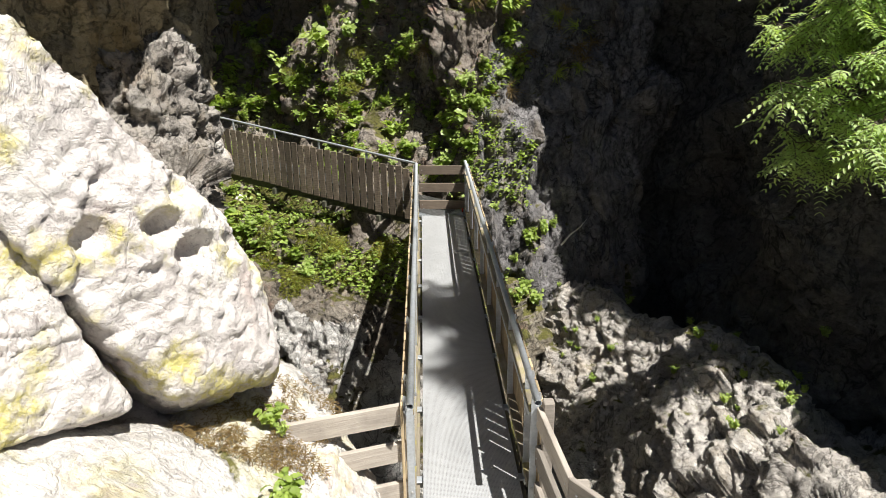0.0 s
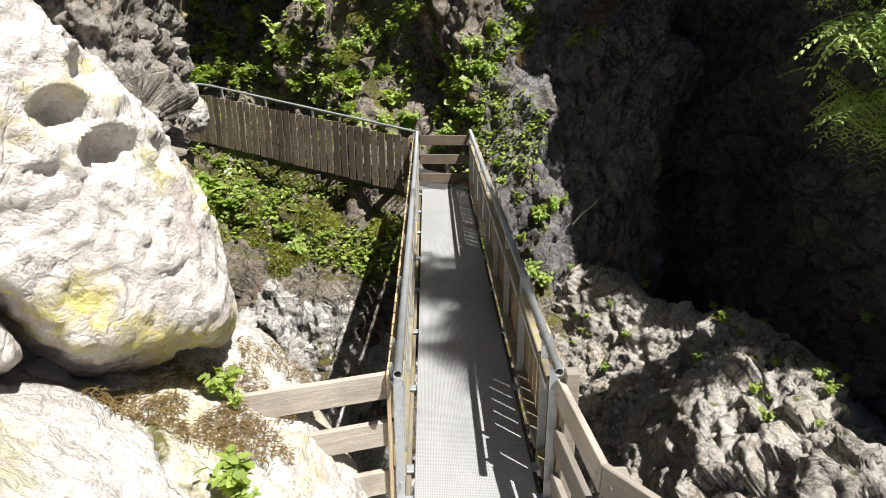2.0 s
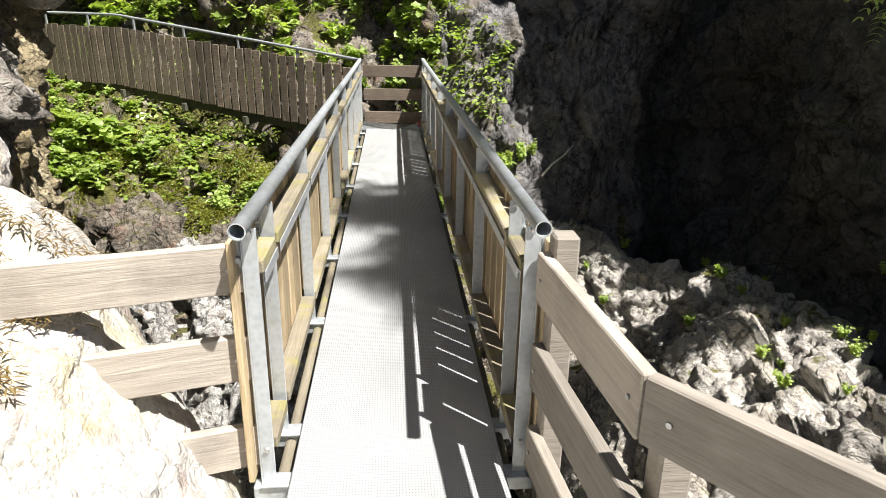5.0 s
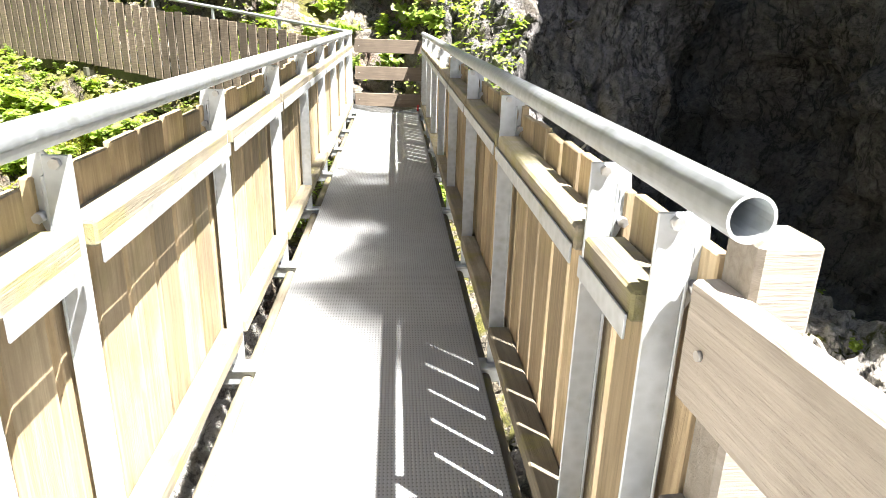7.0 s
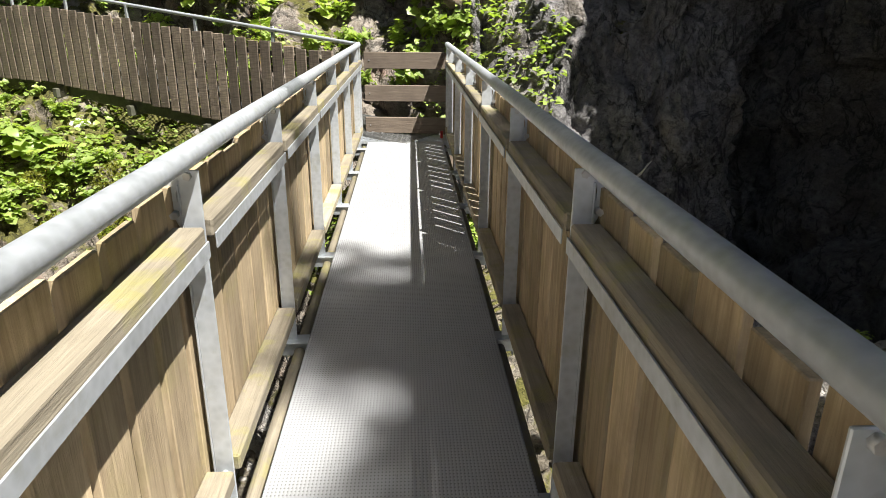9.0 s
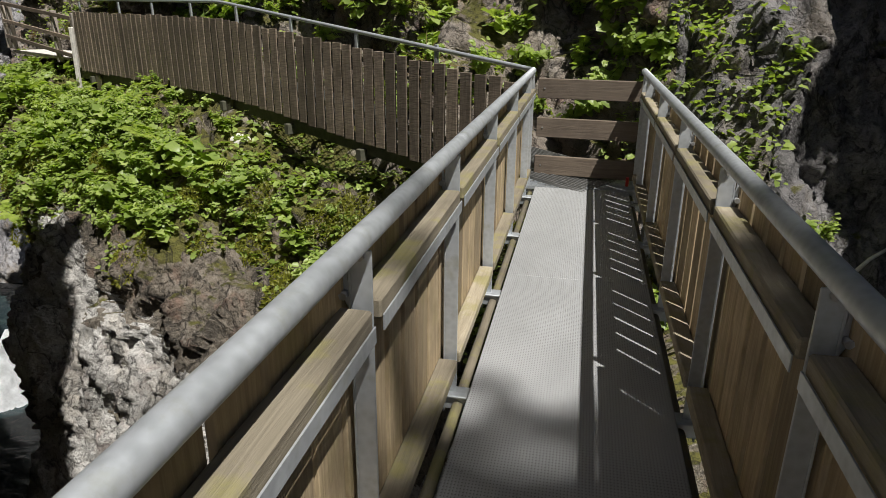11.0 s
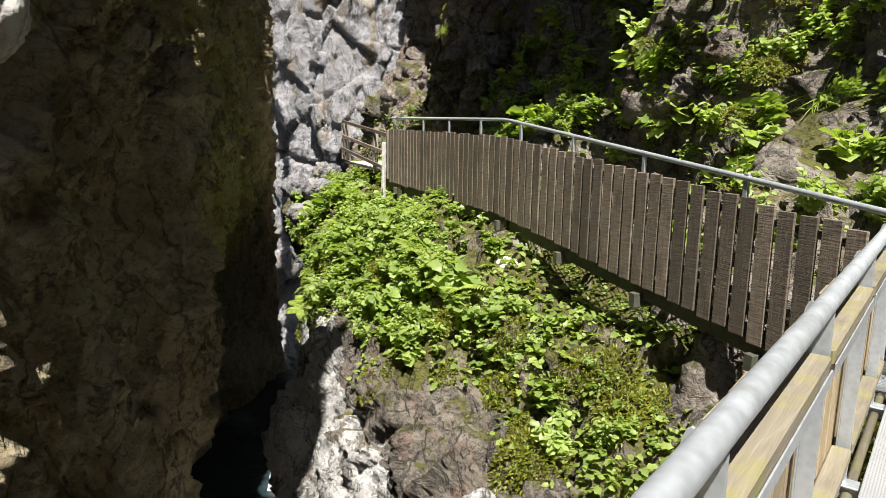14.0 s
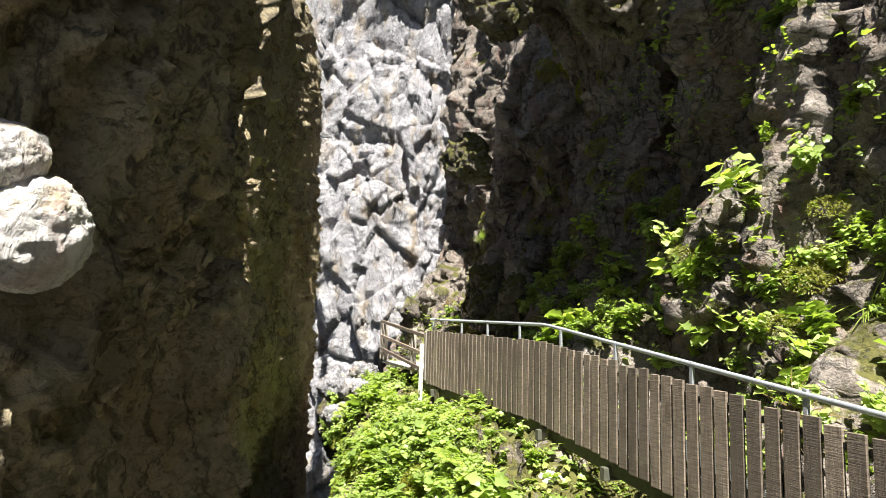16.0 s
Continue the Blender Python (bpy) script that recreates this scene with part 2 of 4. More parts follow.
M_STEM = plain("plant_stem", (0.12, 0.14, 0.04), 0.7)
M_BARK = plain("bark", (0.13, 0.10, 0.075), 0.9)
M_WATER = water_material()
M_FOAM = plain("falling_water", (0.78, 0.80, 0.82), 0.5, vary=0.15)
M_STONE = plain("white_stone", (0.66, 0.63, 0.58), 0.9)
M_BOLT = plain("bolt_steel", (0.5, 0.5, 0.5), 0.4, 0.8)
M_RED = plain("red_plastic", (0.5, 0.03, 0.03), 0.5)


# ---- builders ----
def mesh_of(name, bm, mat, smooth=False):
    me = bpy.data.meshes.new(name)
    bm.normal_update()
    bm.to_mesh(me)
    bm.free()
    if smooth:
        me.shade_smooth()
    me.materials.append(mat)
    return me


def thing(name, loc, label, category, group="", kind=""):
    ob = new(name)
    ob.empty_display_size = 0.1
    ob.location = loc
    return tagged(ob, label, category, group, kind)


def origin_of(ob):
    o = Vector(ob.location)
    while ob.parent:
        ob = ob.parent
        o += Vector(ob.location)
    return o


def part(name, bm, mat, parent, label="", smooth=False):
    """One mesh, given in world metres, under a thing or part that is not turned."""
    o = origin_of(parent)
    bmesh.ops.translate(bm, verts=bm.verts, vec=-o)
    ob = new(name, mesh_of(name, bm, mat, smooth))
    ob.parent = parent
    return tagged(ob, label)


def piece(name, me, parent, m):
    """An object on a shared mesh at the world pose m."""
    ob = new(name, me)
    ob.parent = parent
    ob.matrix_basis = Matrix.Translation(-origin_of(parent)) @ m
    return ob


def solo(name, bm, mat, loc, label, category, group="", kind="", smooth=False):
    bmesh.ops.translate(bm, verts=bm.verts, vec=-Vector(loc))
    ob = new(name, mesh_of(name, bm, mat, smooth))
    ob.location = loc
    return tagged(ob, label, category, group, kind)


def box(bm, size, m=None, bevel=0.004):
    r = bmesh.ops.create_cube(bm, size=1.0, matrix=Matrix.Diagonal((*size, 1)))
    vs = r["verts"]
    if bevel:
        es = list({e for v in vs for e in v.link_edges})
        r = bmesh.ops.bevel(bm, geom=es, offset=min(bevel, min(size) * 0.3), segments=1, affect="EDGES")
        vs = list({v for f in r["faces"] for v in f.verts} | {v for v in vs if v.is_valid})
    if m is not None:
        bmesh.ops.transform(bm, matrix=m, verts=vs)
    return vs


def boxed(size, m=None, bevel=0.004):
    bm = bmesh.new()
    box(bm, size, m, bevel)
    return bm


def along(p, q, up=(0, 0, 1)):
    """A pose at the middle of p-q with its x axis along it, and the length."""
    p, q = Vector(p), Vector(q)
    x = (q - p).normalized()
    z = Vector(up) - x * x.dot(Vector(up))
    z.normalize()
    y = z.cross(x)
    m = Matrix((x, y, z)).transposed().to_4x4()
    m.translation = (p + q) / 2
    return m, (q - p).length


def beam(bm, p, q, wide, high, bevel=0.004, up=(0, 0, 1)):
    m, n = along(p, q, up)
    return box(bm, (n, wide, high), m, bevel)


def beamed(p, q, wide, high, bevel=0.004, up=(0, 0, 1)):
    bm = bmesh.new()
    beam(bm, p, q, wide, high, bevel, up)
    return bm


def tube(bm, pts, radii, n=8, hollow=0.0):
    """A tube through the points; radii is one number or one per point; hollow gives open ends with a wall."""
    pts = [Vector(p) for p in pts]
    if isinstance(radii, (int, float)):
        radii = [radii] * len(pts)
    rings = []
    for i, p in enumerate(pts):
        d = (pts[min(i + 1, len(pts) - 1)] - pts[max(i - 1, 0)]).normalized()
        s = d.orthogonal().normalized() if i == 0 else (s - d * s.dot(d)).normalized()
        t = d.cross(s)
        rings.append([bm.verts.new(p + (s * math.cos(2 * math.pi * k / n) + t * math.sin(2 * math.pi * k / n)) * radii[i]) for k in range(n)])
    for a, b in zip(rings, rings[1:]):
        for k in range(n):
            bm.faces.new((a[k], a[(k + 1) % n], b[(k + 1) % n], b[k])).smooth = True
    for ring, p, flip, nxt in ((rings[0], pts[0], True, pts[1]), (rings[-1], pts[-1], False, pts[-2])):
        if hollow:
            deep = (nxt - p).normalized() * 0.25
            inner = [bm.verts.new(p + (v.co - p) * hollow) for v in ring]
            back = [bm.verts.new(p + (v.co - p) * hollow + deep) for v in ring]
            for k in range(n):
                j = (k + 1) % n
                f1, f2 = [ring[k], ring[j], inner[j], inner[k]], [inner[k], inner[j], back[j], back[k]]
                bm.faces.new(f1[::-1] if not flip else f1)
                bm.faces.new(f2[::-1] if not flip else f2)
            bm.faces.new(back if not flip else back[::-1])
        else:
            bm.faces.new(ring[::-1] if flip else ring)
    return rings


# smooth lattice noise on arrays of points
def hash3(i, j, k, seed):
    h = (i * 374761393 + j * 668265263 + k * 2147483647 + seed * 974711) & 0xFFFFFFFF
    h = ((h ^ (h >> 13)) * 1274126177) & 0xFFFFFFFF
    h = ((h ^ (h >> 16)) * 2246822519) & 0xFFFFFFFF
    return ((h ^ (h >> 15)) & 0xFFFFFF) / float(0xFFFFFF)


def vnoise(p, seed=0):
    f = np.floor(p)
    i = f.astype(np.int64)
    t = p - f
    t = t * t * t * (t * (t * 6 - 15) + 10)
    out = 0
    for a in (0, 1):
        for b in (0, 1):
            for c in (0, 1):
                w = (t[:, 0] if a else 1 - t[:, 0]) * (t[:, 1] if b else 1 - t[:, 1]) * (t[:, 2] if c else 1 - t[:, 2])
                out = out + w * hash3(i[:, 0] + a, i[:, 1] + b, i[:, 2] + c, seed)
    return out * 2 - 1


def fbm(p, octaves=5, gain=0.5, seed=0):
    out, amp = 0, 1.0
    for o in range(octaves):
        out = out + amp * vnoise(p * 2.03 ** o + o * 17.3, seed + o)
        amp *= gain
    return out


def blocks(p, seed=0, tilt=0.9):
    """Fractured blocks: each cell is a tilted plane with an edge to the next."""
    f = np.floor(p).astype(np.int64)
    best = np.full(len(p), 1e9)
    second = np.full(len(p), 1e9)
    val = np.zeros(len(p))
    for a in (-1, 0, 1):
        for b in (-1, 0, 1):
            for c in (-1, 0, 1):
                i, j, k = f[:, 0] + a, f[:, 1] + b, f[:, 2] + c
                q = np.stack([i + hash3(i, j, k, seed), j + hash3(i, j, k, seed + 1), k + hash3(i, j, k, seed + 2)], 1)
                d = p - q
                r = (d * d).sum(1)
                h = hash3(i, j, k, seed + 3) * 2 - 1
                for ax in range(3):
                    h = h + tilt * 2 * (hash3(i, j, k, seed + 4 + ax) - 0.5) * d[:, ax]
                near = r < best
                second = np.where(near, best, np.minimum(second, r))
                val = np.where(near, h, val)
                best = np.where(near, r, best)
    edge = np.clip((np.sqrt(second) - np.sqrt(best)) / 0.12, 0, 1)
    return val, edge


def spline(grid, n, axis):
    """Catmull-Rom through the control points along an axis, n samples."""
    g = np.moveaxis(np.asarray(grid, float), axis, 0)
    g = np.concatenate([2 * g[:1] - g[1:2], g, 2 * g[-1:] - g[-2:-1]])
    t = np.linspace(0, len(g) - 3 - 1e-9, n)
    i = t.astype(int)
    t = (t - i).reshape((-1,) + (1,) * (g.ndim - 1))
    a, b, c, d = g[i], g[i + 1], g[i + 2], g[i + 3]
    r = 0.5 * (2 * b + (c - a) * t + (2 * a - 5 * b + 4 * c - d) * t * t + (3 * b - a - 3 * c + d) * t ** 3)
    return np.moveaxis(r, 0, axis)


def grid_normals(s):
    du = np.gradient(s, axis=1)
    dv = np.gradient(s, axis=0)
    n = np.cross(du, dv)
    return n / (np.linalg.norm(n, axis=2, keepdims=True) + 1e-9)


def rough_rock(s, n, seed, big=0.35, block=0.18, fine=0.04, size=1.0, stretch=(1, 1, 1), groove=0.35, bend=0.12):
    p = s.reshape(-1, 3) * np.asarray(stretch) / size
    warp = np.stack([fbm(p * 1.1, 3, seed=seed + 40 + i) for i in range(3)], 1) * bend
    b1, e1 = blocks(p * 0.9 + warp, seed + 5)
    b2, e2 = blocks(p * 2.3 + warp * 1.5, seed + 15)
    b3, e3 = blocks(p * 5.5 + warp * 2, seed + 25)
    d = big * fbm(p * 0.45, 3, 0.4, seed) + block * (b1 + groove * (e1 - 1)) + block * 0.45 * (b2 + groove * (e2 - 1)) + block * 0.18 * (b3 + groove * (e3 - 1)) + fine * fbm(p * 9, 3, 0.6, seed + 30)
    return s + n * d.reshape(s.shape[:2] + (1,))


def rock_sheet(name, rows, nu, nv, mat, label, seed, category="rock", kind="structure", shape=None, other=None, **rough):
    """A rock face through rows of control points (each row runs to the viewer's right, rows go upward), broken by noise."""
    s = spline(spline(rows, nu, 1), nv, 0)
    n = grid_normals(s)
    if shape:
        s = s + n * shape(s)[..., None]
        n = grid_normals(s)
    s = rough_rock(s, n, seed, **rough)
    ob = sheet(name, s, mat, label, category, kind)
    if other:
        mat2, rule = other
        ob.data.materials.append(mat2)
        c = (s[:-1, :-1] + s[1:, 1:]).reshape(-1, 3) / 2
        ob.data.polygons.foreach_set("material_index", rule(c).astype(np.int32))
    return ob, s


def sheet(name, s, mat, label, category, kind):
    nv, nu = s.shape[:2]
    idx = np.arange(nu * nv).reshape(nv, nu)
    faces = np.stack([idx[:-1, :-1], idx[:-1, 1:], idx[1:, 1:], idx[1:, :-1]], -1).reshape(-1, 4)
    me = bpy.data.meshes.new(name)
    c = s.reshape(-1, 3).mean(0)
    me.from_pydata((s.reshape(-1, 3) - c).tolist(), [], faces.tolist())
    me.update()
    me.shade_smooth()
    me.materials.append(mat)
    ob = new(name, me)
    ob.location = c
    return tagged(ob, label, category, "", kind)


def boulder(name, centre, radii, turn, mat, label, seed, n=90, hollows=(), **rough):
    """A closed boulder: an ellipsoid, broken by noise, with round hollows (centre, radius) worn into it."""
    u, v = np.meshgrid(np.linspace(0, 2 * math.pi, 2 * n + 1), np.linspace(-math.pi / 2 + 0.02, math.pi / 2 - 0.02, n))
    d = np.stack([np.cos(u) * np.cos(v), np.sin(u) * np.cos(v), np.sin(v)], -1)
    p = np.sign(d) * np.abs(d) ** 0.85
    m = np.asarray(Euler([radians(a) for a in turn]).to_matrix())
    s = (p * np.asarray(radii)) @ m.T + np.asarray(centre)
    nn = ((d / np.asarray(radii)) @ m.T)
    nn /= np.linalg.norm(nn, axis=2, keepdims=True)
    s = rough_rock(s, nn, seed, **rough)
    for c, r in hollows:
        c = s.reshape(-1, 3)[np.argmin(((s - np.asarray(c)) ** 2).sum(2))]
        g = np.linalg.norm(s - np.asarray(c), axis=2)
        s = s - nn * (np.clip(1.25 - g / r, 0, 1) ** 0.7 * r * 1.5)[..., None]
    s[:, -1] = s[:, 0]
    return sheet(name, s, mat, label, "boulder", ""), s


def hewn(name, centre, planes, mat, label, seed, n=150, hollows=(), keen=11.0, **rough):
    """A block bounded by planes (normal, a point on it), its edges rounded, broken by noise, with hollows worn into it."""
    u, v = np.meshgrid(np.linspace(0, 2 * math.pi, 2 * n + 1), np.linspace(-math.pi / 2 + 0.02, math.pi / 2 - 0.02, n))
    d = np.stack([np.cos(u) * np.cos(v), np.sin(u) * np.cos(v), np.sin(v)], -1)
    c = np.asarray(centre, float)
    near = np.zeros(u.shape)
    for normal, point in planes:
        k = np.asarray(normal, float)
        k /= np.linalg.norm(k)
        near += np.clip(d @ k, 0, None) ** keen / max(0.05, float((np.asarray(point) - c) @ k)) ** keen
    s = c + d * (near ** (-1 / keen))[..., None]
    nn = grid_normals(s)
    nn = np.where((nn * d).sum(2, keepdims=True) < 0, -nn, nn)
    nn[:3], nn[-3:], nn[:, 0], nn[:, -1] = d[:3], d[-3:], nn[:, 1], nn[:, 1]
    s = rough_rock(s, nn, seed, **rough)
    for h, r in hollows:
        h = s.reshape(-1, 3)[np.argmin(((s - np.asarray(h)) ** 2).sum(2))]
        g = np.linalg.norm((s - h) * np.asarray((1, 1, 1.25)), axis=2)
        s = s - nn * (np.clip(1.25 - g / r, 0, 1) ** 0.6 * r * 1.3)[..., None]
    s[:, -1] = s[:, 0]
    return sheet(name, s, mat, label, "boulder", ""), s


# ---- the gorge ----
P0 = Vector((1.397, 15.68, 0.0))         # corner where the bridge meets the far walkway
ALONG = Vector((-0.860, 0.510, 0.0))     # along the far walkway
BACK = Vector((0.510, 0.860, 0.0))       # from the walkway into the hillside


def at(u, off, z):
    p = P0 + ALONG * u + BACK * off
    return (p.x, p.y, z)


# hillside behind the walkway, turning into the rock rib beside the dark recess
hill_rows = []
for z, off in ((-4.0, 0.1), (-0.6, 0.8), (1.2, 1.5), (3.0, 1.95), (4.6, 2.1), (6.5, 2.0), (9.5, 1.95), (14.0, 2.1)):
    b = off - 1.4
    cave = 0.9 * max(0.0, min(1.0, (z - 1.4) / 2.2))
    # unseen overhangs above the view, added to shade parts of the hillside
    shade_brow = 1.7 * max(0.0, min(1.3, (z - 6.5) / 3.0))
    shade_crest = 1.6 * max(0.0, min(1.3, (z - 9.0) / 4.0))
    hill_rows.append([at(19, off + 0.2 + cave * 0.6, z), at(14.5, off + 0.1 + cave, z), at(11.2, off + 0.3 + cave, z), at(8.8, off + 0.1 + cave * 0.35 - shade_brow, z), at(5.9, off - shade_brow, z), at(1.6, off - shade_crest, z),
                      (2.7, 16.75 + b, z), (4.2, 17.0 + b, z), (5.4, 16.9 + b, z), (6.4, 17.1 + b, z), (7.2, 18.6 + b, z)])


def hill_ribs(s):
    """Leaning ribs and gullies across the hillside."""
    p = s.reshape(-1, 3)
    u = (p - np.asarray(P0)) @ np.asarray(ALONG)
    q = np.stack([u * 0.75 + p[:, 2] * 0.38, p[:, 2] * 0.16, p[:, 1] * 0.05], 1)
    d = 0.42 * fbm(q, 3, 0.5, 61) - 0.30 * np.abs(fbm(q * 1.7 + 5.0, 2, 0.5, 67))
    return (d * np.clip((p[:, 2] - 0.6) / 1.2, 0, 1)).reshape(s.shape[:2])


def bare(c):
    """Where the hillside turns into bare rock beside the dark recess."""
    return c[:, 0] - 0.25 * c[:, 2] + 0.9 * fbm(c * 0.9, 3, 0.5, 71) > 2.9


hillside, HILL = rock_sheet("wall_hillside", hill_rows, 400, 280, M_HILL, "steep mossy rock hillside with ledges and dark hollows", 3,
                            category="rock wall", shape=hill_ribs, other=(M_RIB, bare), big=0.6, block=0.22, fine=0.05, size=0.85, stretch=(1.0, 1.0, 0.5))

for k, (x, y, z, r) in enumerate(((-2.25, 18.35, 6.1, 0.8), (-5.2, 19.9, 7.6, 0.8), (-6.3, 20.4, 4.9, 0.5))):
    boulder("mossy_bulge", (x, y, z), (r * 0.8, r * 0.6, r), (0, 0, 30), M_MOSSROCK, "moss-covered rock bulge on the hillside", 90 + k, 60, big=0.16, block=0.12, fine=0.03, size=0.5)
for k, (u, off, z, tilt) in enumerate(((11.2, 1.5, 2.2, 22), (11.9, 1.6, 2.4, 28), (10.7, 1.7, 1.9, 30), (12.5, 1.7, 2.3, 20))):
    boulder("mossy_fin", at(u, off, z), (0.22, 0.35, 0.85), (0, tilt, -30), M_MOSSROCK, "leaning moss-covered rock fin above the walkway", 97 + k, 50, big=0.08, block=0.09, fine=0.02, size=0.4)

# planted bank below the walkway
bank_rows = []
for off, z in ((-3.2, -8.0), (-2.6, -5.4), (-2.1, -3.6), (-1.5, -2.1), (-0.95, -1.3), (-0.4, -0.75), (0.3, -0.5), (1.6, -0.2)):
    k = max(0.0, min(1.0, (z + 8) / 8))
    q = max(0.0, min(1.0, (z + 3.2) / 1.6))
    o10 = -0.9 * (1 - q) + (off - 0.75) * q
    o14 = 0.0 * (1 - q) + (off - 0.6) * q
    bank_rows.append([at(17, o14 + 0.3, z + 0.7 * k), at(14, o14, z + 0.7 * k), at(10.3, o10, z + 0.5 * k), at(8.3, 0.5 * (o10 + off - 0.8), z + 0.5 * k), at(6.2, off - 0.55, z + 0.4 * k),
                      at(3.6, off - 0.1, z + 0.1), at(1.0, off + 0.1, z - 0.4 * k), (2.2, 15.3 + (off + 0.4) * 0.8, z - 0.8 * k), (4.4, 16.5 + (off + 0.4) * 0.7, z - 0.9 * k), (6.4, 17.0 + (off + 0.4) * 0.6, z - 0.9 * k)])
bank, BANK = rock_sheet("ground_bank", bank_rows, 320, 200, M_BANK, "steep overgrown earth and rock bank below the walkway", 11,
                        category="bank", big=0.2, block=0.12, fine=0.035, size=0.8)
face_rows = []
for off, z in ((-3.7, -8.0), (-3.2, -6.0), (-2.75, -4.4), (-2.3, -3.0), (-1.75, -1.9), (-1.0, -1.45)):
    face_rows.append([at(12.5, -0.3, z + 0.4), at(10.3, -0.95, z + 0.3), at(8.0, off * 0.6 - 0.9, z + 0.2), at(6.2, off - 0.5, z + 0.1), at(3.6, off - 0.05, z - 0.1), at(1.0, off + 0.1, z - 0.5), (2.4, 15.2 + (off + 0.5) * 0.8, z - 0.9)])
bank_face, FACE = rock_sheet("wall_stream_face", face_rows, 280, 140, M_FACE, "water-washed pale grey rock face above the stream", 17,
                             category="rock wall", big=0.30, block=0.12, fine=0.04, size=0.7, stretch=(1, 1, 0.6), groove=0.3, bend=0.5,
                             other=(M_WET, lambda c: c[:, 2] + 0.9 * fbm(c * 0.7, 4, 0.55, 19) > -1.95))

# left wall of the gorge, leaning out over the water
lw_rows = []
# last number: unseen overhang at the near end, added to shade the wall
for z, lean, shade_hang in ((-8.5, -0.6, -0.6), (-5.0, -0.4, -0.4), (-2.0, -0.25, -0.25), (0.5, -0.15, -0.15), (2.5, 0.1, 0.1), (4.5, 0.5, 0.6), (6.5, 1.05, 1.6), (9.5, 1.7, 3.1)):
    mid = z if z < 2.5 else 2.5 + (z - 2.5) * 0.25
    w = max(0.0, min(1.0, (z + 3) / 3))
    low = 0.4 * (1 - w)
    lw_rows.append([(-15.0, 23.5, z), (-11.8 + 1.2 * w, 18.4 + 0.9 * w, z), (-8.8 + 0.7 * w, 16.4 + 0.5 * w - low, z), (-5.6, 14.7 - low, mid), (-3.6, 13.8 - low, z if z < 2.5 else 2.5 + (z - 2.5) * 0.7), (-2.85 + lean * 0.3, 13.0 + lean * 0.1 - low, z),
                    (-2.05 + lean * 0.6, 12.1 + lean * 0.25, z), (-1.55 + lean * 0.7, 11.5 + lean * 0.1, z), (-1.4 + lean * 0.75, 10.5, z), (-1.8 + shade_hang * 0.95, 9.5, z), (-2.3 + shade_hang, 8.3, z), (-3.0 + shade_hang * 0.8, 7.4, z)])
left_wall, LEFTW = rock_sheet("wall_gorge_left", [r[::-1] for r in lw_rows][::-1], 340, 300, M_WALL, "tall ochre-stained gorge wall in shade", 23,
                              category="rock wall", big=0.26, block=0.13, fine=0.06, size=0.7, stretch=(1, 1, 0.45), groove=0.45, bend=0.45)
boulder("boulder", (-1.44, 11.60, 2.04), (0.19, 0.2, 0.22), (0, 10, 30), M_SLAB, "pale rock knob on the gorge wall", 37, 60, big=0.05, block=0.02, fine=0.012, size=0.45)
boulder("boulder", (-1.42, 11.50, 2.32), (0.14, 0.13, 0.12), (0, 20, 10), M_SLAB, "pale rock knob on the gorge wall", 38, 50, big=0.04, block=0.02, fine=0.01, size=0.4)

# far end of the gorge: a sunlit pale wall, cut off by a dark cleft
fw_rows = []
for z, lean in ((-7.0, 0.0), (-1.0, 0.0), (2.5, 0.5), (6.0, 0.9), (10.0, 1.2), (16.0, 2.2), (26.0, 3.5)):
    fw_rows.append([(-24.0 - lean, 21.5 + lean, z), (-20.0 - lean * 0.7, 23.4 + lean, z), (-16.6 - lean * 0.6, 25.6 + lean, z), (-14.6 - lean * 0.4, 27.2 + lean, z), (-13.6, 29.0 + lean, z), (-11.0, 30.5 + lean, z)])
far_wall, FARW = rock_sheet("wall_gorge_end", fw_rows, 240, 320, M_FARWALL, "bright fractured pale rock wall at the end of the gorge", 31,
                            category="rock wall", big=1.3, block=0.62, fine=0.05, size=3.4, stretch=(1, 1, 0.75), groove=0.35, bend=0.06)

# right side: sunlit ledge above the stream and the dark wall behind it
ledge_rows = []
for z, off in ((-8.0, 0.0), (-5.2, 0.35), (-4.0, 0.9), (-3.1, 1.5), (-2.4, 2.2), (-1.9, 3.0), (-2.7, 4.0), (-3.8, 6.0)):
    ledge_rows.append([(3.6 + off * 0.3, 15.2 + off * 0.5, z), (4.0 + off * 0.8, 13.0 + off * 0.35, z), (3.9 + off * 1.1, 10.6 + off * 0.4, z), (3.5 + off * 1.25, 8.0 + off * 0.3, z), (3.4 + off * 1.3, 4.8, z + 0.3), (3.6 + off * 1.3, 1.0, z + 0.8)])
ledge, LEDGE = rock_sheet("ground_ledge", [r[::-1] for r in ledge_rows][::-1], 320, 220, M_LEDGE, "broken sunlit rock ledge above the stream", 41,
                          category="rock ledge", big=0.42, block=0.20, fine=0.05, size=1.25, groove=0.25, bend=0.4)
rw_rows = []
for k, lean in ((0.0, 0.8), (0.2, 0.6), (0.35, 0.3), (0.47, 0.0), (0.6, -0.3), (0.78, -0.6), (1.0, -0.9)):
    # last three columns stand out of view, added to shade the ledge
    rw_rows.append([(6.4, 20.0, -9 + 29 * k), (7.6 + lean, 18.8, -9 + 29 * k), (8.3 + lean, 16.6, -9 + 27 * k), (8.3 + lean, 14.4, -9 + 22 * k), (8.9 + lean, 12.6, -9 + 17.5 * k), (10.9 + lean, 10.6, -9 + 17 * k), (11.4 + lean, 7.6, -9 + 15.4 * k), (11.4, 3.5, -9 + 13 * k)])
